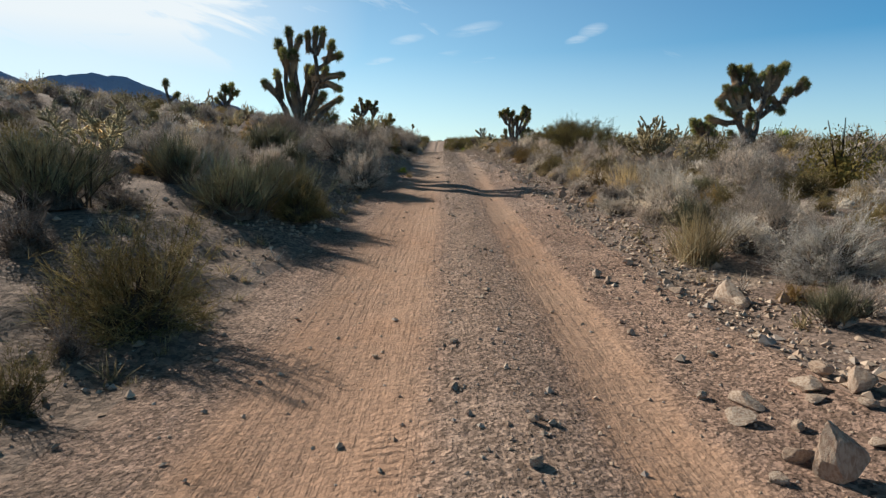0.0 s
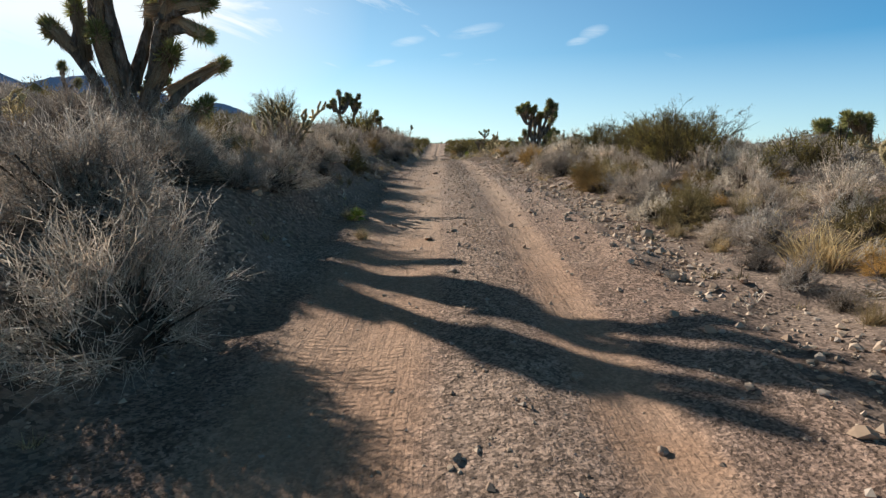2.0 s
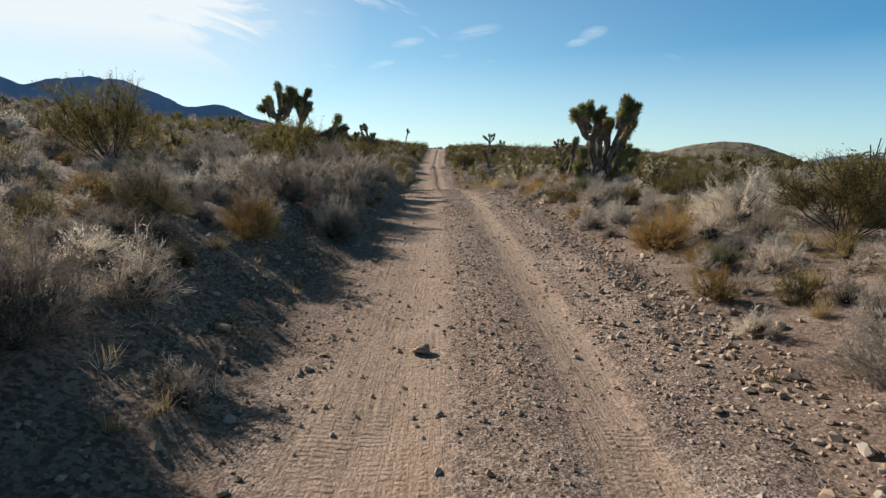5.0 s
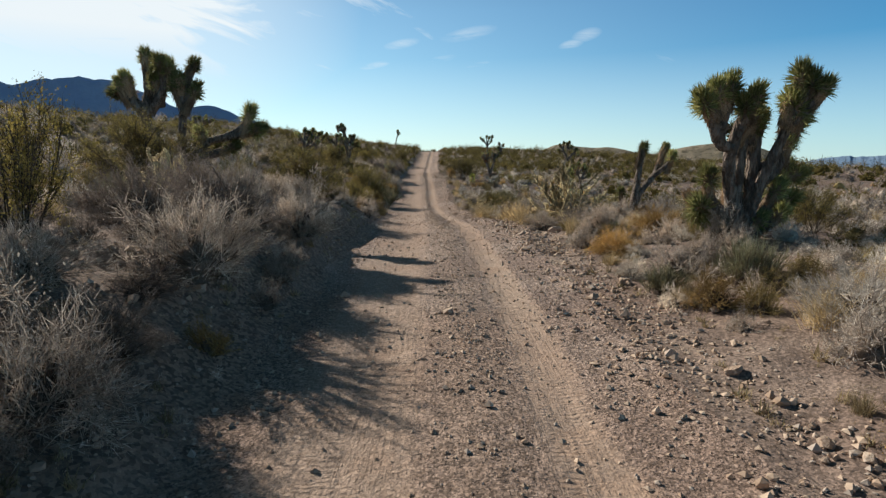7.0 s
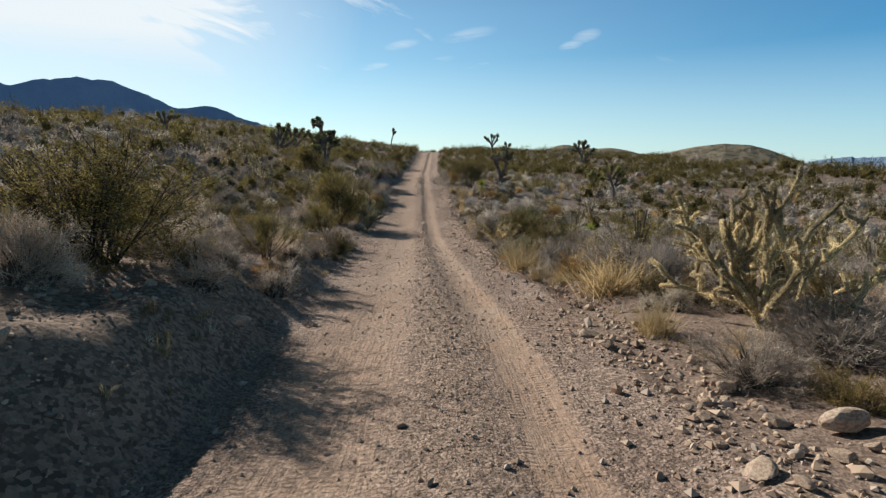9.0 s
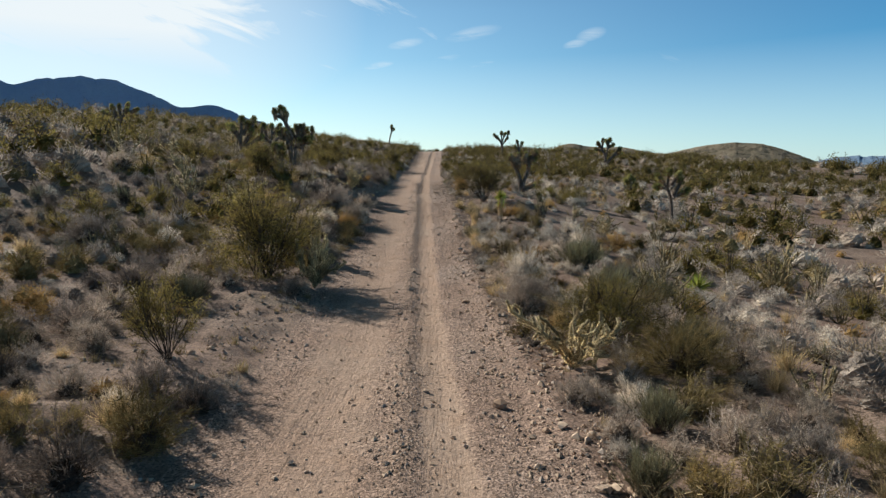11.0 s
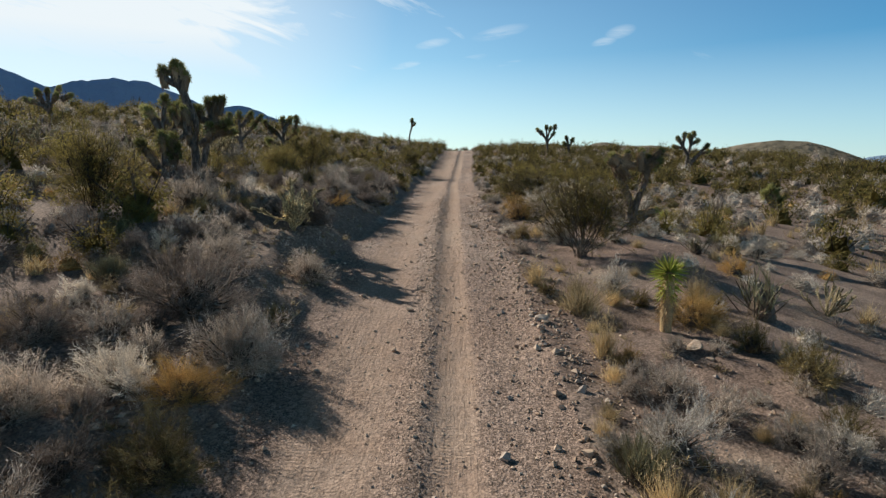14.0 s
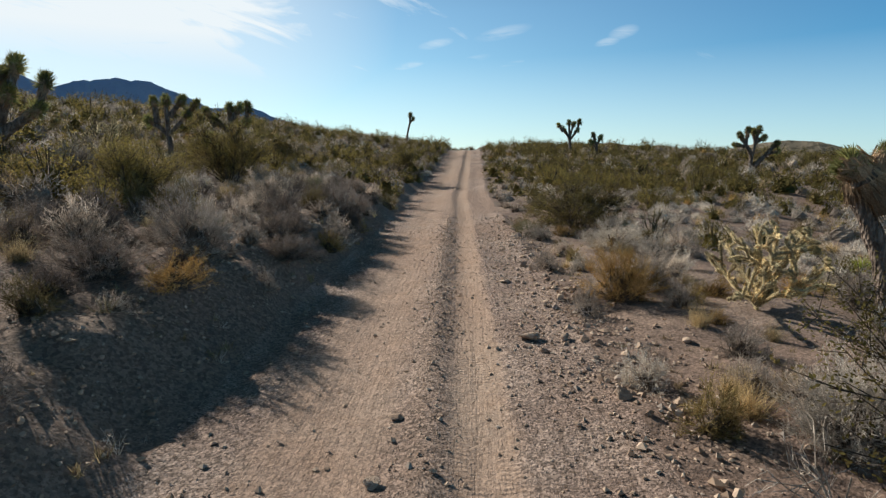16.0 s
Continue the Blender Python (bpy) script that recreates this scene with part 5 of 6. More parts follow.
plant("grey", -2.94, 49.89, 2.00, 1.10)
plant("cholla", 7.41, 50.30, 1.47, 1.20)
plant("rust", 4.13, 50.47, 1.00, 0.52)
plant("dead", 4.51, 51.74, 1.17, 0.57)
plant("grey", -2.59, 53.95, 1.63, 1.10)
plant("cholla", -5.57, 54.66, 1.05, 1.10)
plant("grey", -4.14, 54.95, 1.53, 0.87)
plant("rust", 4.10, 55.01, 1.33, 0.63)
plant("creosote", 8.98, 55.86, 1.66, 1.08)
plant("creosote", -6.79, 56.57, 3.00, 1.71)
plant("rust", 5.98, 57.75, 1.46, 0.69)
plant("grey", 4.88, 61.21, 1.79, 0.75)
plant("tan", 3.20, 62.43, 0.89, 0.62)
plant("cholla", 4.55, 62.30, 2.80, 1.95)
plant("thicket", -4.40, 62.90, 2.90, 1.65)
plant("tan", 3.47, 65.59, 1.98, 0.97)
plant("creosote", -3.28, 66.69, 1.35, 1.06)
plant("grey", 4.35, 67.14, 1.53, 0.99)
plant("rust", 3.34, 68.07, 1.02, 0.67)
plant("tan", 2.30, 69.40, 1.29, 0.81)
plant("tan", 2.48, 71.52, 1.44, 0.84)
plant("creosote", -3.97, 76.48, 1.26, 1.38)
plant("olive", 4.30, 76.60, 1.60, 0.90)
plant("cholla", 2.60, 76.79, 2.00, 1.15)
plant("thicket", 3.70, 78.50, 2.50, 1.25)
plant("grey", 2.41, 80.93, 1.29, 0.94)
plant("tan", 1.94, 83.11, 0.97, 0.64)
plant("yucca", 8.11, 84.67, 1.02, 0.57)
plant("pale", 2.98, 85.13, 1.24, 1.06)
plant("thicket", -4.80, 84.60, 3.40, 2.60)
plant("cholla", -3.25, 84.10, 1.60, 1.50)
plant("cholla", -4.03, 88.28, 0.95, 1.40)
plant("olive", -8.52, 85.75, 1.31, 0.76)
plant("grey", 6.21, 85.79, 1.26, 0.70)
plant("grey", -10.85, 86.03, 1.62, 1.10)
plant("cholla", 11.61, 86.73, 1.71, 1.30)
plant("broom", 5.15, 87.02, 1.87, 0.98)
plant("tan", 2.87, 87.37, 1.09, 0.84)
plant("cholla", -4.71, 90.31, 1.16, 0.81)
plant("pale", 6.20, 90.86, 1.44, 0.83)
plant("pale", 2.83, 91.20, 0.95, 0.57)
plant("rust", 7.81, 91.53, 1.38, 0.80)
plant("rust", 9.80, 91.58, 1.25, 0.73)
plant("pale", 2.25, 93.38, 1.10, 0.82)
plant("cholla", -8.23, 93.70, 2.40, 1.49)
plant("pale", 6.30, 93.85, 1.28, 0.84)
plant("cholla", -11.17, 94.78, 1.83, 1.44)
plant("cholla", 8.11, 94.86, 1.85, 1.06)
plant("tan", 2.08, 95.95, 0.64, 0.80)
plant("yucca", 3.46, 97.19, 0.75, 1.45)
plant("rust", 4.16, 97.74, 1.38, 0.66)
plant("cholla", -13.14, 99.08, 2.10, 1.30)
plant("cholla", -18.57, 111.38, 1.70, 1.25)
plant("grey", -16.07, 98.09, 2.00, 1.10)
plant("tan", 2.10, 98.10, 1.40, 0.84)
plant("rust", 6.94, 102.23, 1.04, 0.61)
plant("grey", -7.93, 103.28, 2.00, 1.10)
plant("thicket", -10.20, 102.10, 2.20, 2.05)
plant("cholla", -16.01, 103.82, 1.79, 1.21)
plant("dead", 2.10, 104.10, 1.20, 0.75)
plant("dead", 1.75, 102.70, 0.90, 0.50)
plant("pale", 2.75, 105.00, 1.40, 0.90)
plant("creosote", 3.05, 102.80, 3.40, 2.25)
plant("pale", 3.01, 99.45, 0.90, 0.75)
plant("cholla", -4.80, 102.25, 2.00, 1.40)
plant("olive", -5.51, 105.81, 0.72, 0.44)
plant("pale", 9.42, 106.30, 1.53, 0.64)
plant("grey", 2.72, 107.17, 0.84, 0.44)
plant("grey", -5.31, 109.20, 1.83, 1.10)
plant("rust", 1.93, 109.97, 1.43, 1.00)
plant("grey", 5.97, 110.10, 0.97, 0.81)
plant("cholla", 3.90, 109.25, 2.40, 1.40)
plant("yucca", 9.28, 115.10, 0.86, 0.72)
plant("pale", 3.12, 115.57, 1.91, 0.77)
plant("grey", -11.54, 116.08, 2.00, 1.10)
plant("thicket", 2.90, 119.80, 3.80, 1.60)
plant("creosote", -9.20, 120.32, 3.00, 2.20)
plant("creosote", -11.97, 135.11, 3.00, 2.20)
plant("cholla", -24.97, 141.09, 2.40, 1.90)
plant("creosote", -5.97, 144.56, 2.54, 2.20)
plant("grey", -3.60, 95.20, 1.60, 0.95)
plant("dark", -4.90, 96.50, 2.00, 1.20)
plant("grey", -5.30, 98.60, 1.50, 0.85)
plant("dark", -4.60, 103.30, 1.30, 0.90)
plant("yucca", -1.55, 23.60, 0.42, 0.30)
plant("dark", -4.60, 21.60, 1.90, 1.10)
plant("dark", -5.80, 22.30, 2.00, 1.20)
plant("dark", -3.20, 24.60, 1.30, 0.80)
plant("dark", -3.20, 52.20, 1.50, 1.00)
plant("dark", -4.20, 53.20, 1.80, 1.10)
plant("dark", -3.30, 34.50, 1.40, 0.90)
plant("dark", -3.50, 43.60, 1.50, 0.90)
plant("grey", -3.70, 20.70, 2.00, 0.95)
plant("grey", -2.95, 21.30, 1.20, 0.65)
plant("dark", -4.90, 19.60, 1.60, 0.85)
# brush beyond the crest
for bush in ((-6.2, 217.0, 2.6, 1.7), (-4.1, 216.5, 2.2, 1.4), (-2.2, 217.5, 2.4, 1.5), (-0.4, 216.4, 2.2, 1.6), (1.3, 217.4, 2.6, 1.5), (3.2, 216.2, 2.6, 1.8)):
    plant("creosote", *bush)
plant("cholla", -14.40, 121.50, 2.60, 1.80)
plant("thicket", -11.00, 124.00, 3.20, 1.70)
plant("thicket", -8.30, 112.60, 2.20, 1.40)

# ---- the rest of the scrub ----
CELL = {}


def free(x, y, r):
    """Is there room for a plant of that radius? If so, take it."""
    i, j = int(x // 2), int(y // 2)
    for a in range(i - 1, i + 2):
        for b in range(j - 1, j + 2):
            for px, py, pr in CELL.get((a, b), ()):
                if (px - x) ** 2 + (py - y) ** 2 < (0.75 * (pr + r)) ** 2:
                    return False
    CELL.setdefault((i, j), []).append((x, y, r))
    return True


for spot in TAKEN:
    CELL.setdefault((int(spot[0] // 2), int(spot[1] // 2)), []).append(spot)

SIZES = {"creosote": (1.0, 2.1, 0.62), "grey": (0.5, 1.4, 0.60), "pale": (0.45, 1.0, 0.52), "dark": (0.6, 1.3, 0.6), "olive": (0.5, 1.3, 0.62), "rust": (0.4, 0.9, 0.55), "tan": (0.35, 0.8, 0.75), "broom": (0.6, 1.3, 0.7), "cholla": (0.7, 1.5, 0.7), "dead": (0.5, 0.9, 0.5)}


def pick_kind(rng, u, y):
    if y > 125 or abs(u) > 22:
        return rng.choices(("grey", "pale", "creosote", "olive", "rust", "tan", "dark"), (42, 22, 7, 15, 5, 6, 9) if y < 100 else (28, 13, 24, 19, 5, 6, 8) if y < 135 else (30, 12, 29, 18, 4, 6, 8))[0]
    if u < 0:
        w = (("grey", 27), ("dark", 20), ("pale", 7), ("creosote", 9 + 8 * (y > 92)), ("olive", 18), ("rust", 7), ("tan", 8), ("broom", 6), ("cholla", 5), ("dead", 2))
    else:
        w = (("grey", 38), ("pale", 20), ("creosote", 6 + 12 * (y > 98)), ("olive", 14), ("rust", 6), ("tan", 11), ("broom", 3), ("cholla", 4), ("dead", 3))
    return rng.choices([q[0] for q in w], [q[1] for q in w])[0]


# stretches of the left bank with nothing but stones
BARE = ((-2, 8.8, 4.4), (11.5, 15.6, 3.6), (18.8, 25.5, 4.2), (35, 42.5, 3.5), (55.3, 62.5, 4.4), (75, 83, 4.6), (104, 109, 3.3))


def scatter(rng, n, lo, hi, y0, y1, grow=1.0):
    out = []
    for _ in range(n):
        side = -1 if rng.random() < 0.5 else 1
        u, y = side * rng.uniform(lo, hi), rng.uniform(y0, y1)
        if y < 209 and (side > 0 and y < 66 and u < 3.3 or side < 0 and abs(u) < 2.55 or side > 0 and u < 2.5):
            continue
        if hi < 7 and y < 13 and rng.random() < (0.8 if u < 0 else 0.35):
            continue
        if any(a < y < b and -d < u < 0 for a, b, d in BARE):
            continue
        x = u + float(lane(y)) * (1 if abs(u) < 30 else 0)
        thin = 0.5 + 0.5 * float(grain(x, y, 7.0, 21))
        if rng.random() > 0.55 + 0.75 * thin:
            continue
        if hi < 16 and u < 0 and 8 < y < 75 and rng.random() < (0.5 if u > -7 else 0.4):
            continue
        if hi < 16 and u > 0 and 84 < y < 114 and rng.random() < 0.35:
            continue
        if hi < 7 and u > 0 and 34 < y < 74 and u < 5.4 and rng.random() < 0.6:
            continue
        kind = pick_kind(rng, u, y)
        if hi < 7 and kind in ("creosote", "cholla"):
            kind = "grey" if y < 60 else "tan"
        if -35 < u < 0 and y < 50 and kind == "creosote":
            kind = "dark" if rng.random() < 0.4 else "grey"
        if hi > 60 and kind in ("cholla", "dead"):
            kind = "grey"
        a, b, h = SIZES[kind]
        wide = (a + (b - a) * rng.random() ** 1.6) * grow
        bank = -5.4 < u < -2.7 and (12 < y < 70 or y > 88)
        if bank and kind != "creosote":
            kind = rng.choice(("grey", "dark", "grey", kind))
            if y > 88 and rng.random() < 0.55:
                continue
            wide = rng.uniform(0.5, 1.5)
            h = rng.uniform(0.45, 0.7)
        elif -6 < u < 0 and y < 70 and kind != "creosote":
            wide *= 1.25
        elif u < -6 and y < 45:
            wide = min(wide, 0.95)
        if abs(u) < 3.0:
            wide = min(wide, 1.25 if u < 0 else 0.75)
        if free(x, y, wide * 0.42):
            out.append((kind, x, y, wide, wide * h * rng.uniform(0.85, 1.2)))
    # the last stretch is barer: open stony ground beyond the right shoulder, rubble on the left bank
    pick, left = random.Random(n), []
    for kind, x, y, wide, tall in out:
        u, p = x - float(lane(min(y, 209.0))), pick.random()
        if 95 < y < 150 and 2.5 < u < 40 and p < ((0.58 if kind in ("tan", "rust", "olive") or y < 108 else 0.35) if u < 14 else 0.28):
            continue
        if 96 < y < 104 and -4.4 < u < 0 and p < 0.85:
            continue
        # grey shrubs on this bank take the darker kind's colour to imitate shade
        if 96 < y < 118 and -9 < u < -2.5 and kind == "grey" and p < 0.6:
            kind = "dark"
        if 76 < y < 170 and 5 < u < 60 and (kind == "dark" or kind in ("olive", "grey") and p > 0.75):
            kind, tall = "pale", tall * 0.85
        if 138 < y < 235 and 7 < u < 120 and p > 0.6:
            kind, wide, tall = "creosote", wide * 1.35, max(tall, 1.1)
        left.append((kind, x, y, wide, tall))
    return left


def sweep(name, kind, level, spots, label, rng):
    """Many plants of one kind, joined."""
    if not spots:
        return
    verts, tris, mats, slot, base = [], [], [], [], 0
    count = KINDS[kind][4]
    xy = np.array([(s[1], s[2]) for s in spots])
    zs = height(xy[:, 0], xy[:, 1]) - 0.03
    lots = rng.integers(0, count, len(spots))
    for k in range(count):
        mine = np.nonzero(lots == k)[0]
        if not len(mine):
            continue
        turn = rng.uniform(0, 2 * math.pi, len(mine))
        parts = model(kind, level, k)
        w1, h1 = DIMS[kind, level, k]
        wide, tall = np.array([spots[i][3] for i in mine]) / w1, np.array([spots[i][4] for i in mine]) / h1
        for _, me in parts:
            co = np.empty(len(me.vertices) * 3, np.float32)
            me.vertices.foreach_get("co", co)
            co = co.reshape(-1, 3)
            f = np.empty(len(me.loops), np.int32)
            me.loops.foreach_get("vertex_index", f)
            f = f.reshape(-1, 3)
            c, s = np.cos(turn)[:, None], np.sin(turn)[:, None]
            v = np.stack([(c * co[:, 0] - s * co[:, 1]) * wide[:, None] + xy[mine, :1], (s * co[:, 0] + c * co[:, 1]) * wide[:, None] + xy[mine, 1:], co[:, 2] * tall[:, None] + zs[mine, None]], -1)
            verts.append(v.reshape(-1, 3))
            tris.append((f[None] + (np.arange(len(mine)) * len(co))[:, None, None] + base).reshape(-1, 3))
            base += len(mine) * len(co)
            m = me.materials[0]
            if m not in mats:
                mats.append(m)
            slot.append(np.full(len(tris[-1]), mats.index(m), np.int32))
    me = array_mesh(name, np.concatenate(verts), np.concatenate(tris), mats[0])
    for m in mats[1:]:
        me.materials.append(m)
    me.polygons.foreach_set("material_index", np.concatenate(slot))
    tagged(new(name, me), label, "scrub", kind="stuff")


def plant_scrub():
    rng, nrng = random.Random(8), np.random.default_rng(8)
    near = scatter(rng, 10000, 2.3, 6.2, -1.5, 128)
    counts = {}
    rest = []
    for s in sorted(near, key=lambda q: abs(q[1] - float(lane(q[2])))):
        counts[s[0]] = counts.get(s[0], 0) + 1
        if counts[s[0]] <= 290:
            plant(*s)
        else:
            rest.append(s)
    middle = scatter(rng, 11000, 6.0, 15, -1.5, 150)
    far = scatter(rng, 8000, 2.4, 20, 128, 240, 1.25) + scatter(rng, 29000, 15, 55, -14, 260, 1.6)
    distant = scatter(rng, 7000, 55, 190, -10, 420, 2.2) + scatter(rng, 1800, 0, 60, 240, 420, 2.2) + scatter(rng, 260, 0, 9, 209, 236, 1.3)
    for level, where, group in ((2, "bankside", rest), (1, "roadside", middle), (0, "open_desert", far), (0, "distant", distant)):
        for kind in [q for q in KINDS if q != "thicket"]:
            name = {"dark": "dark_brush", "grey": "grey_scrub", "pale": "pale_scrub", "creosote": "creosote_scrub", "olive": "olive_scrub", "rust": "rusty_scrub", "tan": "dry_grass", "broom": "joint_fir_scrub", "cholla": "cholla_thicket", "dead": "dead_wood"}[kind]
            sweep(where + "_" + name, kind, level, [s for s in group if s[0] == kind], "many " + LABELS[kind].split(" with ")[0].split(" of ")[0] + " plants scattered over stony ground", nrng)

    litter, twigs = [], []
    for _ in range(3600):
        y = rng.uniform(2, 118)
        u = -2.35 - abs(rng.gauss(0, 1.7)) if rng.random() < 0.62 else 2.7 + abs(rng.gauss(0, 1.6))
        x = u + float(lane(y))
        if float(grain(x, y, 1.7, 71)) < -0.25:
            continue
        wide = 0.10 + rng.expovariate(11)
        (litter if rng.random() < 0.72 else twigs).append(("tan", x, y, min(wide, 0.34), min(wide, 0.3) * rng.uniform(0.4, 0.9)))
    sweep("dry_litter", "tan", 0, litter, "dry grass wisps and plant litter on stony soil", nrng)
    sweep("twig_litter", "dead", 0, twigs, "bleached fallen twigs on stony soil", nrng)


plant_scrub()


# ---- stones ----
def rock_mesh(seed, fine):
    r = random.Random(seed)
    bm = bmesh.new()
    bmesh.ops.create_icosphere(bm, subdivisions=fine, radius=1.0)
    planes = [(Vector([r.gauss(0, 1) for _ in range(3)]).normalized(), r.uniform(0.42, 0.78)) for _ in range(13)]
    for v in bm.verts:
        for n, d in planes:
            over = v.co.dot(n) - d
            if over > 0:
                v.co -= n * over
        v.co += v.co.normalized() * 0.04 * noise.noise(v.co * 2.5 + Vector((seed, 0, 0)))
    for v in bm.verts:
        v.co = Vector((v.co.x * 1.15, v.co.y * 0.9, v.co.z * 0.85))
    me = bpy.data.meshes.new("rock")
    bm.to_mesh(me)
    bm.free()
    me.materials.append(ROCK)
    return me


ROCKS = [rock_mesh(300 + i, 3) for i in range(6)] + [rock_mesh(310 + i, 2) for i in range(6)]
rock_rng = random.Random(12)


def rock(x, y, size, tall=1.0, label="", lean=12):
    """A loose rock of that width, set a little into the ground."""
    ob = new("rock", ROCKS[rock_rng.randrange(6) if size > 0.14 else 6 + rock_rng.randrange(6)])
    k = size / 2.0
    m = pose(x, y, float(height(x, y)) + k * 0.42 * tall, rock_rng.uniform(-lean, lean), rock_rng.uniform(-lean, lean), rock_rng.uniform(0, 360))
    ob.matrix_world = m @ Matrix.Diagonal((k, k * rock_rng.uniform(0.8, 1.1), k * tall, 1))
    return tagged(ob, label or ("angular tan rock beside the track" if size > 0.14 else "small loose stone on the dirt track"), "rock", "loose rocks")


# rocks that stand out along the way
rock(1.91, 2.67, 0.23, 2.6, "pale upright block of rock at the roadside")
rock(1.62, 2.68, 0.11, 0.8)
rock(0.46, 2.77, 0.10, 1.0)
rock(1.84, 2.86, 0.18, 0.8)
rock(2.28, 2.90, 0.12, 0.8)
rock(2.03, 3.19, 0.13, 0.7)
rock(0.50, 3.21, 0.10, 1.0)
rock(2.49, 3.25, 0.13, 0.8)
rock(1.74, 3.31, 0.20, 0.6)
rock(2.29, 3.45, 0.14, 0.7)
rock(2.58, 3.49, 0.26, 1.0)
rock(1.89, 3.54, 0.27, 0.6)
rock(2.35, 3.60, 0.25, 0.7)
rock(1.67, 3.63, 0.11, 0.8)
rock(2.52, 3.76, 0.19, 0.8)
rock(0.06, 3.76, 0.11, 0.8)
rock(-1.29, 3.90, 0.06, 0.7)
rock(2.06, 4.36, 0.09, 0.8)
rock(-0.55, 4.44, 0.07, 0.7)
rock(0.07, 4.69, 0.09, 0.8)
rock(2.70, 4.79, 0.10, 0.8)
rock(1.63, 4.94, 0.10, 0.8)
rock(2.97, 6.00, 0.42, 1.1)
rock(2.22, 12.25, 0.12, 0.8)
rock(0.23, 12.28, 0.16, 0.6)
rock(-0.84, 12.49, 0.08, 0.7)
rock(0.17, 12.52, 0.11, 0.8)
rock(-2.04, 12.85, 0.08, 0.7)
rock(2.78, 12.91, 0.14, 0.7)
rock(1.65, 13.04, 0.08, 0.8)
rock(-0.84, 13.34, 0.08, 0.7)
rock(0.33, 13.45, 0.09, 0.8)
rock(3.18, 14.26, 0.24, 0.9)
rock(3.45, 14.34, 0.15, 0.8)
rock(3.11, 15.32, 0.29, 1.2)
rock(0.13, 15.60, 0.11, 0.8)
rock(1.31, 15.76, 0.10, 0.8)
rock(1.02, 16.68, 0.13, 0.8)
rock(3.43, 16.76, 0.36, 0.6)
rock(0.30, 21.16, 0.10, 1.0)
rock(1.28, 21.31, 0.12, 0.7)
rock(-0.17, 21.85, 0.18, 0.6)
rock(0.23, 22.39, 0.14, 0.8)
rock(3.08, 22.53, 0.15, 0.8)
rock(-2.24, 22.76, 0.08, 0.8)
rock(-0.43, 22.86, 0.11, 0.6)
rock(0.46, 22.91, 0.09, 0.8)
rock(2.99, 22.96, 0.21, 0.8)
rock(1.29, 23.04, 0.14, 0.7)
rock(-0.81, 23.11, 0.14, 0.6)
rock(2.35, 23.23, 0.17, 0.6)
rock(3.24, 23.50, 0.15, 0.7)
rock(2.40, 23.77, 0.16, 0.7)
rock(1.86, 24.50, 0.21, 0.6)
rock(-2.42, 36.35, 0.24, 0.6)
rock(-2.10, 37.11, 0.10, 0.8)
rock(2.18, 37.28, 0.15, 0.8)
rock(-0.07, 37.33, 0.09, 0.8)
rock(0.77, 37.33, 0.10, 0.8)
rock(1.81, 37.41, 0.09, 0.7)
rock(3.53, 38.47, 0.16, 0.7)
rock(-0.36, 40.55, 0.13, 0.7)
rock(2.23, 42.45, 0.19, 0.7)
rock(3.42, 46.44, 0.17, 0.8)
rock(3.28, 46.74, 0.16, 1.0)
rock(2.36, 47.27, 0.10, 0.8)
rock(-2.69, 47.74, 0.11, 0.8)
rock(0.80, 47.93, 0.10, 0.8)
rock(3.27, 48.18, 0.24, 0.6)
rock(-1.84, 49.57, 0.13, 1.3)
rock(-1.39, 52.00, 0.23, 0.7)
rock(2.68, 58.41, 0.15, 0.7)
rock(2.53, 58.67, 0.32, 0.5)
rock(0.19, 58.77, 0.10, 1.0)
rock(3.26, 58.85, 0.21, 0.8)
rock(3.59, 58.99, 0.15, 0.8)
rock(2.45, 59.10, 0.13, 0.7)
rock(3.67, 59.37, 0.42, 0.8)
rock(3.19, 59.61, 0.25, 0.6)
rock(2.58, 59.69, 0.15, 0.7)
rock(-0.08, 59.78, 0.13, 0.7)
rock(2.53, 59.86, 0.13, 0.8)
rock(3.20, 60.42, 0.31, 0.7)
rock(2.67, 60.53, 0.17, 0.8)
rock(3.25, 61.39, 0.23, 0.7)
rock(2.40, 62.03, 0.29, 0.6)
rock(-2.37, 62.24, 0.37, 0.6)
rock(2.28, 62.56, 0.31, 0.7)
rock(-3.86, 83.30, 0.12, 0.7)
rock(-0.82, 84.05, 0.11, 0.8)
rock(-2.51, 95.50, 0.13, 0.8)
rock(3.73, 95.80, 0.17, 0.7)
rock(3.59, 96.19, 0.34, 0.8)
rock(3.27, 96.22, 0.22, 0.8)
rock(-1.38, 96.28, 0.14, 0.8)
rock(1.20, 96.96, 0.20, 0.8)
rock(-1.32, 98.29, 0.17, 0.8)
rock(-2.43, 99.30, 0.15, 0.7)
rock(0.09, 101.86, 0.16, 0.7)
rock(-1.55, 104.29, 0.16, 0.8)
rock(0.34, 105.29, 0.09, 0.8)
rock(-1.48, 105.43, 0.17, 0.7)
rock(0.90, 105.89, 0.21, 0.9)
rock(0.88, 107.10, 0.10, 0.9)
rock(-0.36, 107.49, 0.11, 0.8)
rock(0.14, 107.93, 0.36, 0.5)
rock(0.00, 111.62, 0.32, 0.4)


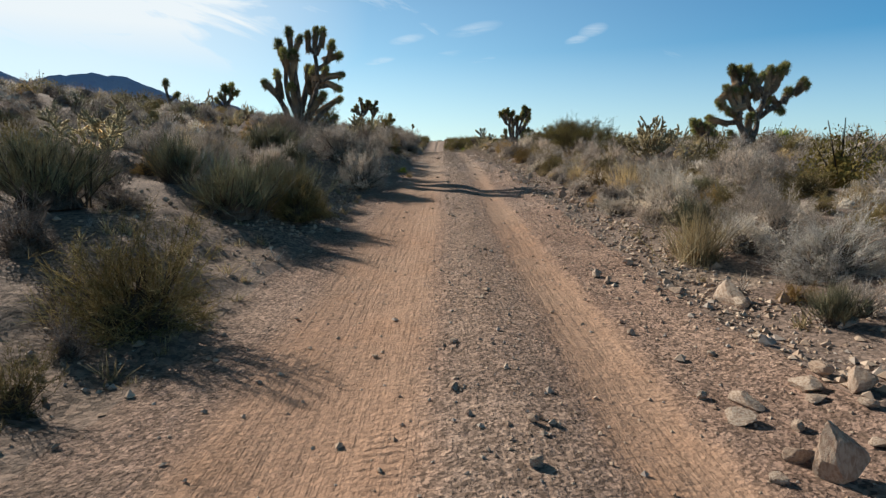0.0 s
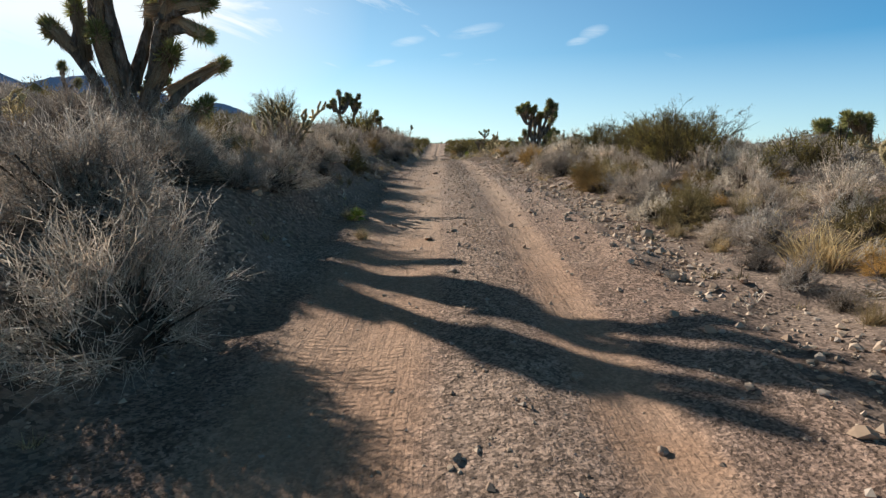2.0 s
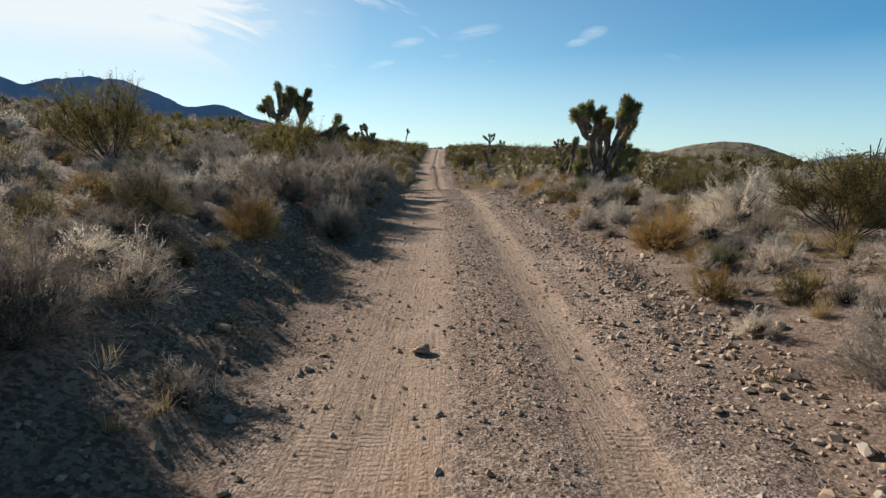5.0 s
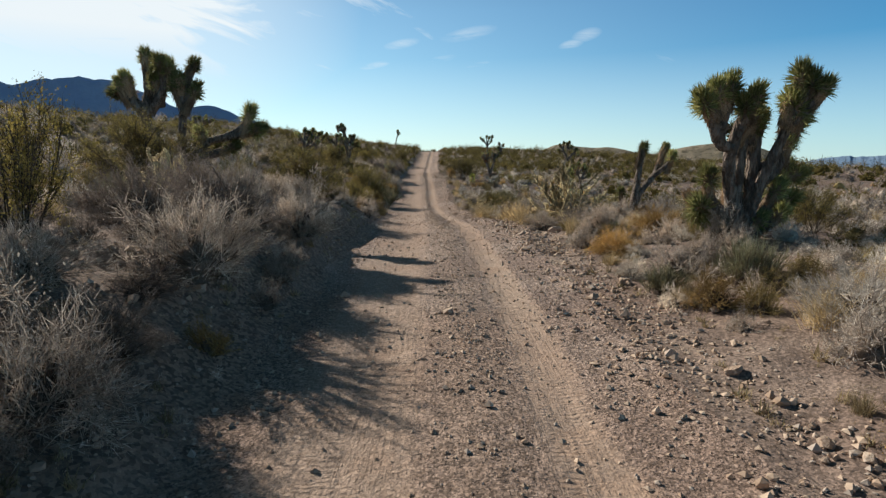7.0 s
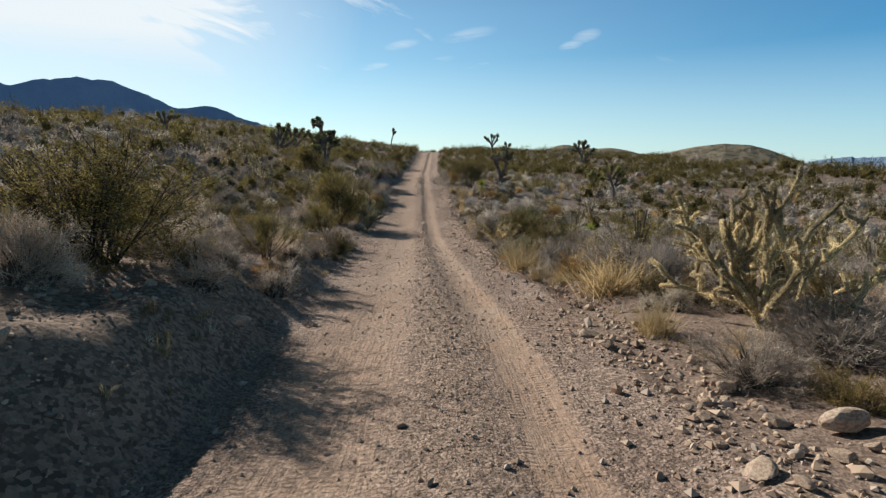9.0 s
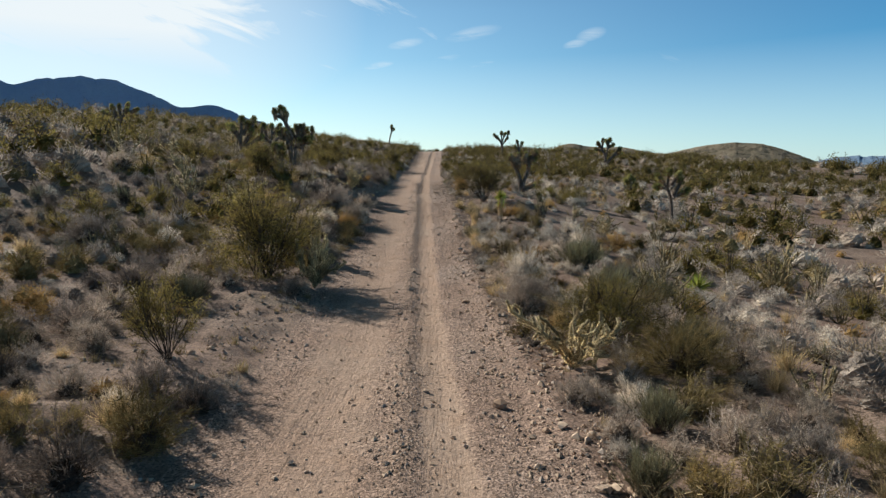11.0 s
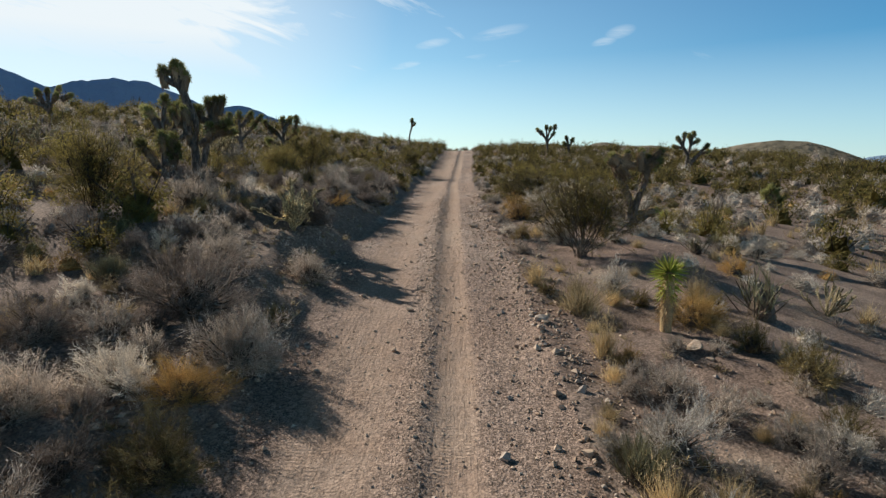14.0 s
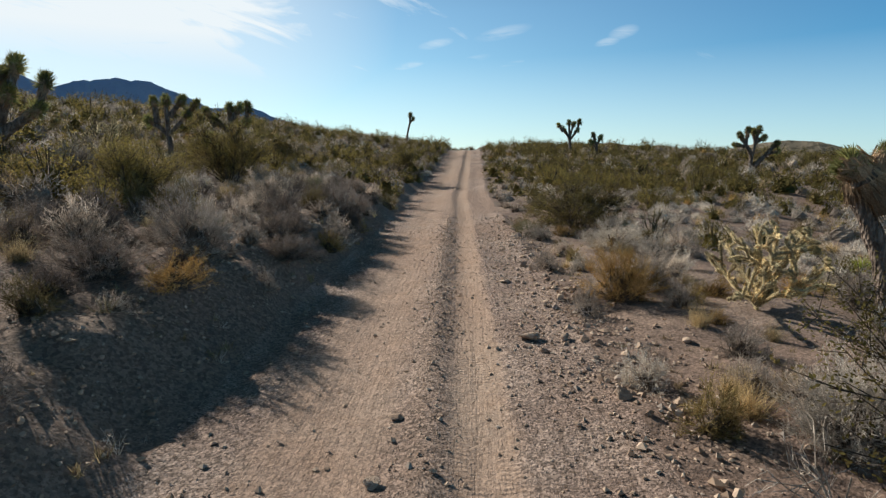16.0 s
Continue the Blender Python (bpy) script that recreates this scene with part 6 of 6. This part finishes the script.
def strew():
    """Loose stones along the shoulders, and gravel too small to count."""
    r = random.Random(31)
    for _ in range(195):
        y = r.uniform(3, 122)
        u = r.gauss(2.75 - 0.5 * (y > 72), 0.38) if r.random() < 0.72 else r.gauss(-2.9, 0.8) if r.random() < 0.65 else r.gauss(0.1, 0.3)
        rock(u + float(lane(y)), y, min(0.05 + r.expovariate(18), 0.24), r.uniform(0.6, 1.0))
    g = np.random.default_rng(32)
    sets = ((14000, 0.2, 0.24), (11000, 2.7, 0.42), (9000, -2.9, 0.8), (5000, 1.6, 0.3), (9000, 2.2, 0.7))
    u = np.concatenate([g.normal(m, s, n) for n, m, s in sets] + [g.uniform(-2.2, 2.4, 15000), g.uniform(-7, -2, 6000), g.uniform(2.4, 8, 6000)])
    y = 1.5 + 122 * g.random(len(u)) ** 1.1
    x = u + lane(y)
    size = np.clip(0.014 * np.exp(g.normal(0, 0.5, len(u))), 0.006, 0.045) * np.where(np.abs(u) > 1.6, 1.35, 1.0) * np.where((u > 2.0) & (u < 3.3) & (g.random(len(u)) < 0.3), 1.4, 1.0)
    keep = g.random(len(u)) < 0.45 + 0.75 * (grain(x, y, 2.6, 44) > -0.1)
    # the first stretch is smooth dust with few stones
    smooth = np.clip((34 - y) / 14, 0, 1) * (u > -2.2) * (u < 2.3)
    keep &= g.random(len(u)) > 0.62 * smooth
    size = size * (1 - 0.22 * smooth)
    x, y, size = x[keep], y[keep], size[keep]
    z = height(x, y) + size * 0.3
    eight = np.array([(1, 0, 0), (0, 1, 0), (-1, 0, 0), (0, -1, 0), (0, 0, 1), (0, 0, -1)], float)
    tris = np.array([(0, 1, 4), (1, 2, 4), (2, 3, 4), (3, 0, 4), (1, 0, 5), (2, 1, 5), (3, 2, 5), (0, 3, 5)])
    n = len(x)
    a = g.uniform(0, 2 * math.pi, n)[:, None]
    form = eight[None] * g.uniform(0.6, 1.25, (n, 6, 1)) + g.normal(0, 0.16, (n, 6, 3))
    form[:, :, 2] *= 0.72
    c, s = np.cos(a), np.sin(a)
    v = np.stack([form[:, :, 0] * c - form[:, :, 1] * s, form[:, :, 0] * s + form[:, :, 1] * c, form[:, :, 2]], -1) * size[:, None, None]
    v = v + np.stack([x, y, z], -1)[:, None]
    me = array_mesh("gravel", v.reshape(-1, 3), (tris[None] + np.arange(n)[:, None, None] * 6).reshape(-1, 3), PEBBLE)
    tagged(new("gravel", me), "loose angular gravel strewn over the track", "gravel", kind="stuff")


def heap(name, label, u, y, size, keep, material, seed):
    """Loose stones of those sizes at places beside the lane, joined."""
    g = np.random.default_rng(seed)
    x = u + lane(y)
    verts, tris, base, shapes = [], [], 0, []
    for k in range(5):
        me = rock_mesh(330 + k, 1)
        shapes.append((np.array([v.co[:] for v in me.vertices]), np.array([p.vertices[:] for p in me.polygons])))
    zs = height(x, y)
    for i in np.nonzero(keep)[0]:
        co, f = shapes[i % 5]
        a = g.uniform(0, 6.28)
        c, s = math.cos(a), math.sin(a)
        v = co * g.uniform(0.75, 1.2, 3) * size[i]
        verts.append(np.stack([v[:, 0] * c - v[:, 1] * s, v[:, 0] * s + v[:, 1] * c, v[:, 2]], -1) + [x[i], y[i], zs[i] + size[i] * 0.35])
        tris.append(f + base)
        base += len(co)
    me = array_mesh(name, np.concatenate(verts), np.concatenate(tris), material)
    tagged(new(name, me), label, "stones", kind="stuff")


def berms():
    """Stones pushed up along the right edge by the grader, and rubble fallen down the left bank."""
    g = np.random.default_rng(77)
    y = np.concatenate([g.uniform(6, 74, 4200), g.uniform(74, 124, 800)])
    u = np.where(y < 74, 2.8, 2.35) + g.normal(0, 0.32, len(y)) + 0.25 * grain(y, y * 0, 6.0, 61)
    size = np.clip(0.027 * np.exp(g.normal(0, 0.42, len(y))), 0.014, 0.085) * np.where(y < 74, 1.0, 0.75)
    heap("stone_berm", "low berm of loose pale stones beside the track", u, y, size, g.random(len(y)) < 0.55 + 0.6 * grain(u, y, 3.2, 62), PEBBLE, 78)
    y = g.uniform(13, 118, 900)
    u = np.where(g.random(900) < 0.7, np.where(y < 74, 2.9, 2.4) + g.normal(0, 0.5, 900), -3.0 - np.abs(g.normal(0, 1.2, 900)))
    size = np.clip(0.03 + g.exponential(0.026, 900), 0.03, 0.12)
    heap("scattered_stones", "tan angular stones scattered along the shoulders", u, y, size, y > 0, PEBBLE, 80)
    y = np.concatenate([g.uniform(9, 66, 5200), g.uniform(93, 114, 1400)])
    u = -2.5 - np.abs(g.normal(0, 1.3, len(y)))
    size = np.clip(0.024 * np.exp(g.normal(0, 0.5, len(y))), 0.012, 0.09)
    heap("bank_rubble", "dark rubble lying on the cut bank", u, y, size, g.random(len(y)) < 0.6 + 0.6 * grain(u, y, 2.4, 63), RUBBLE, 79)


strew()
berms()
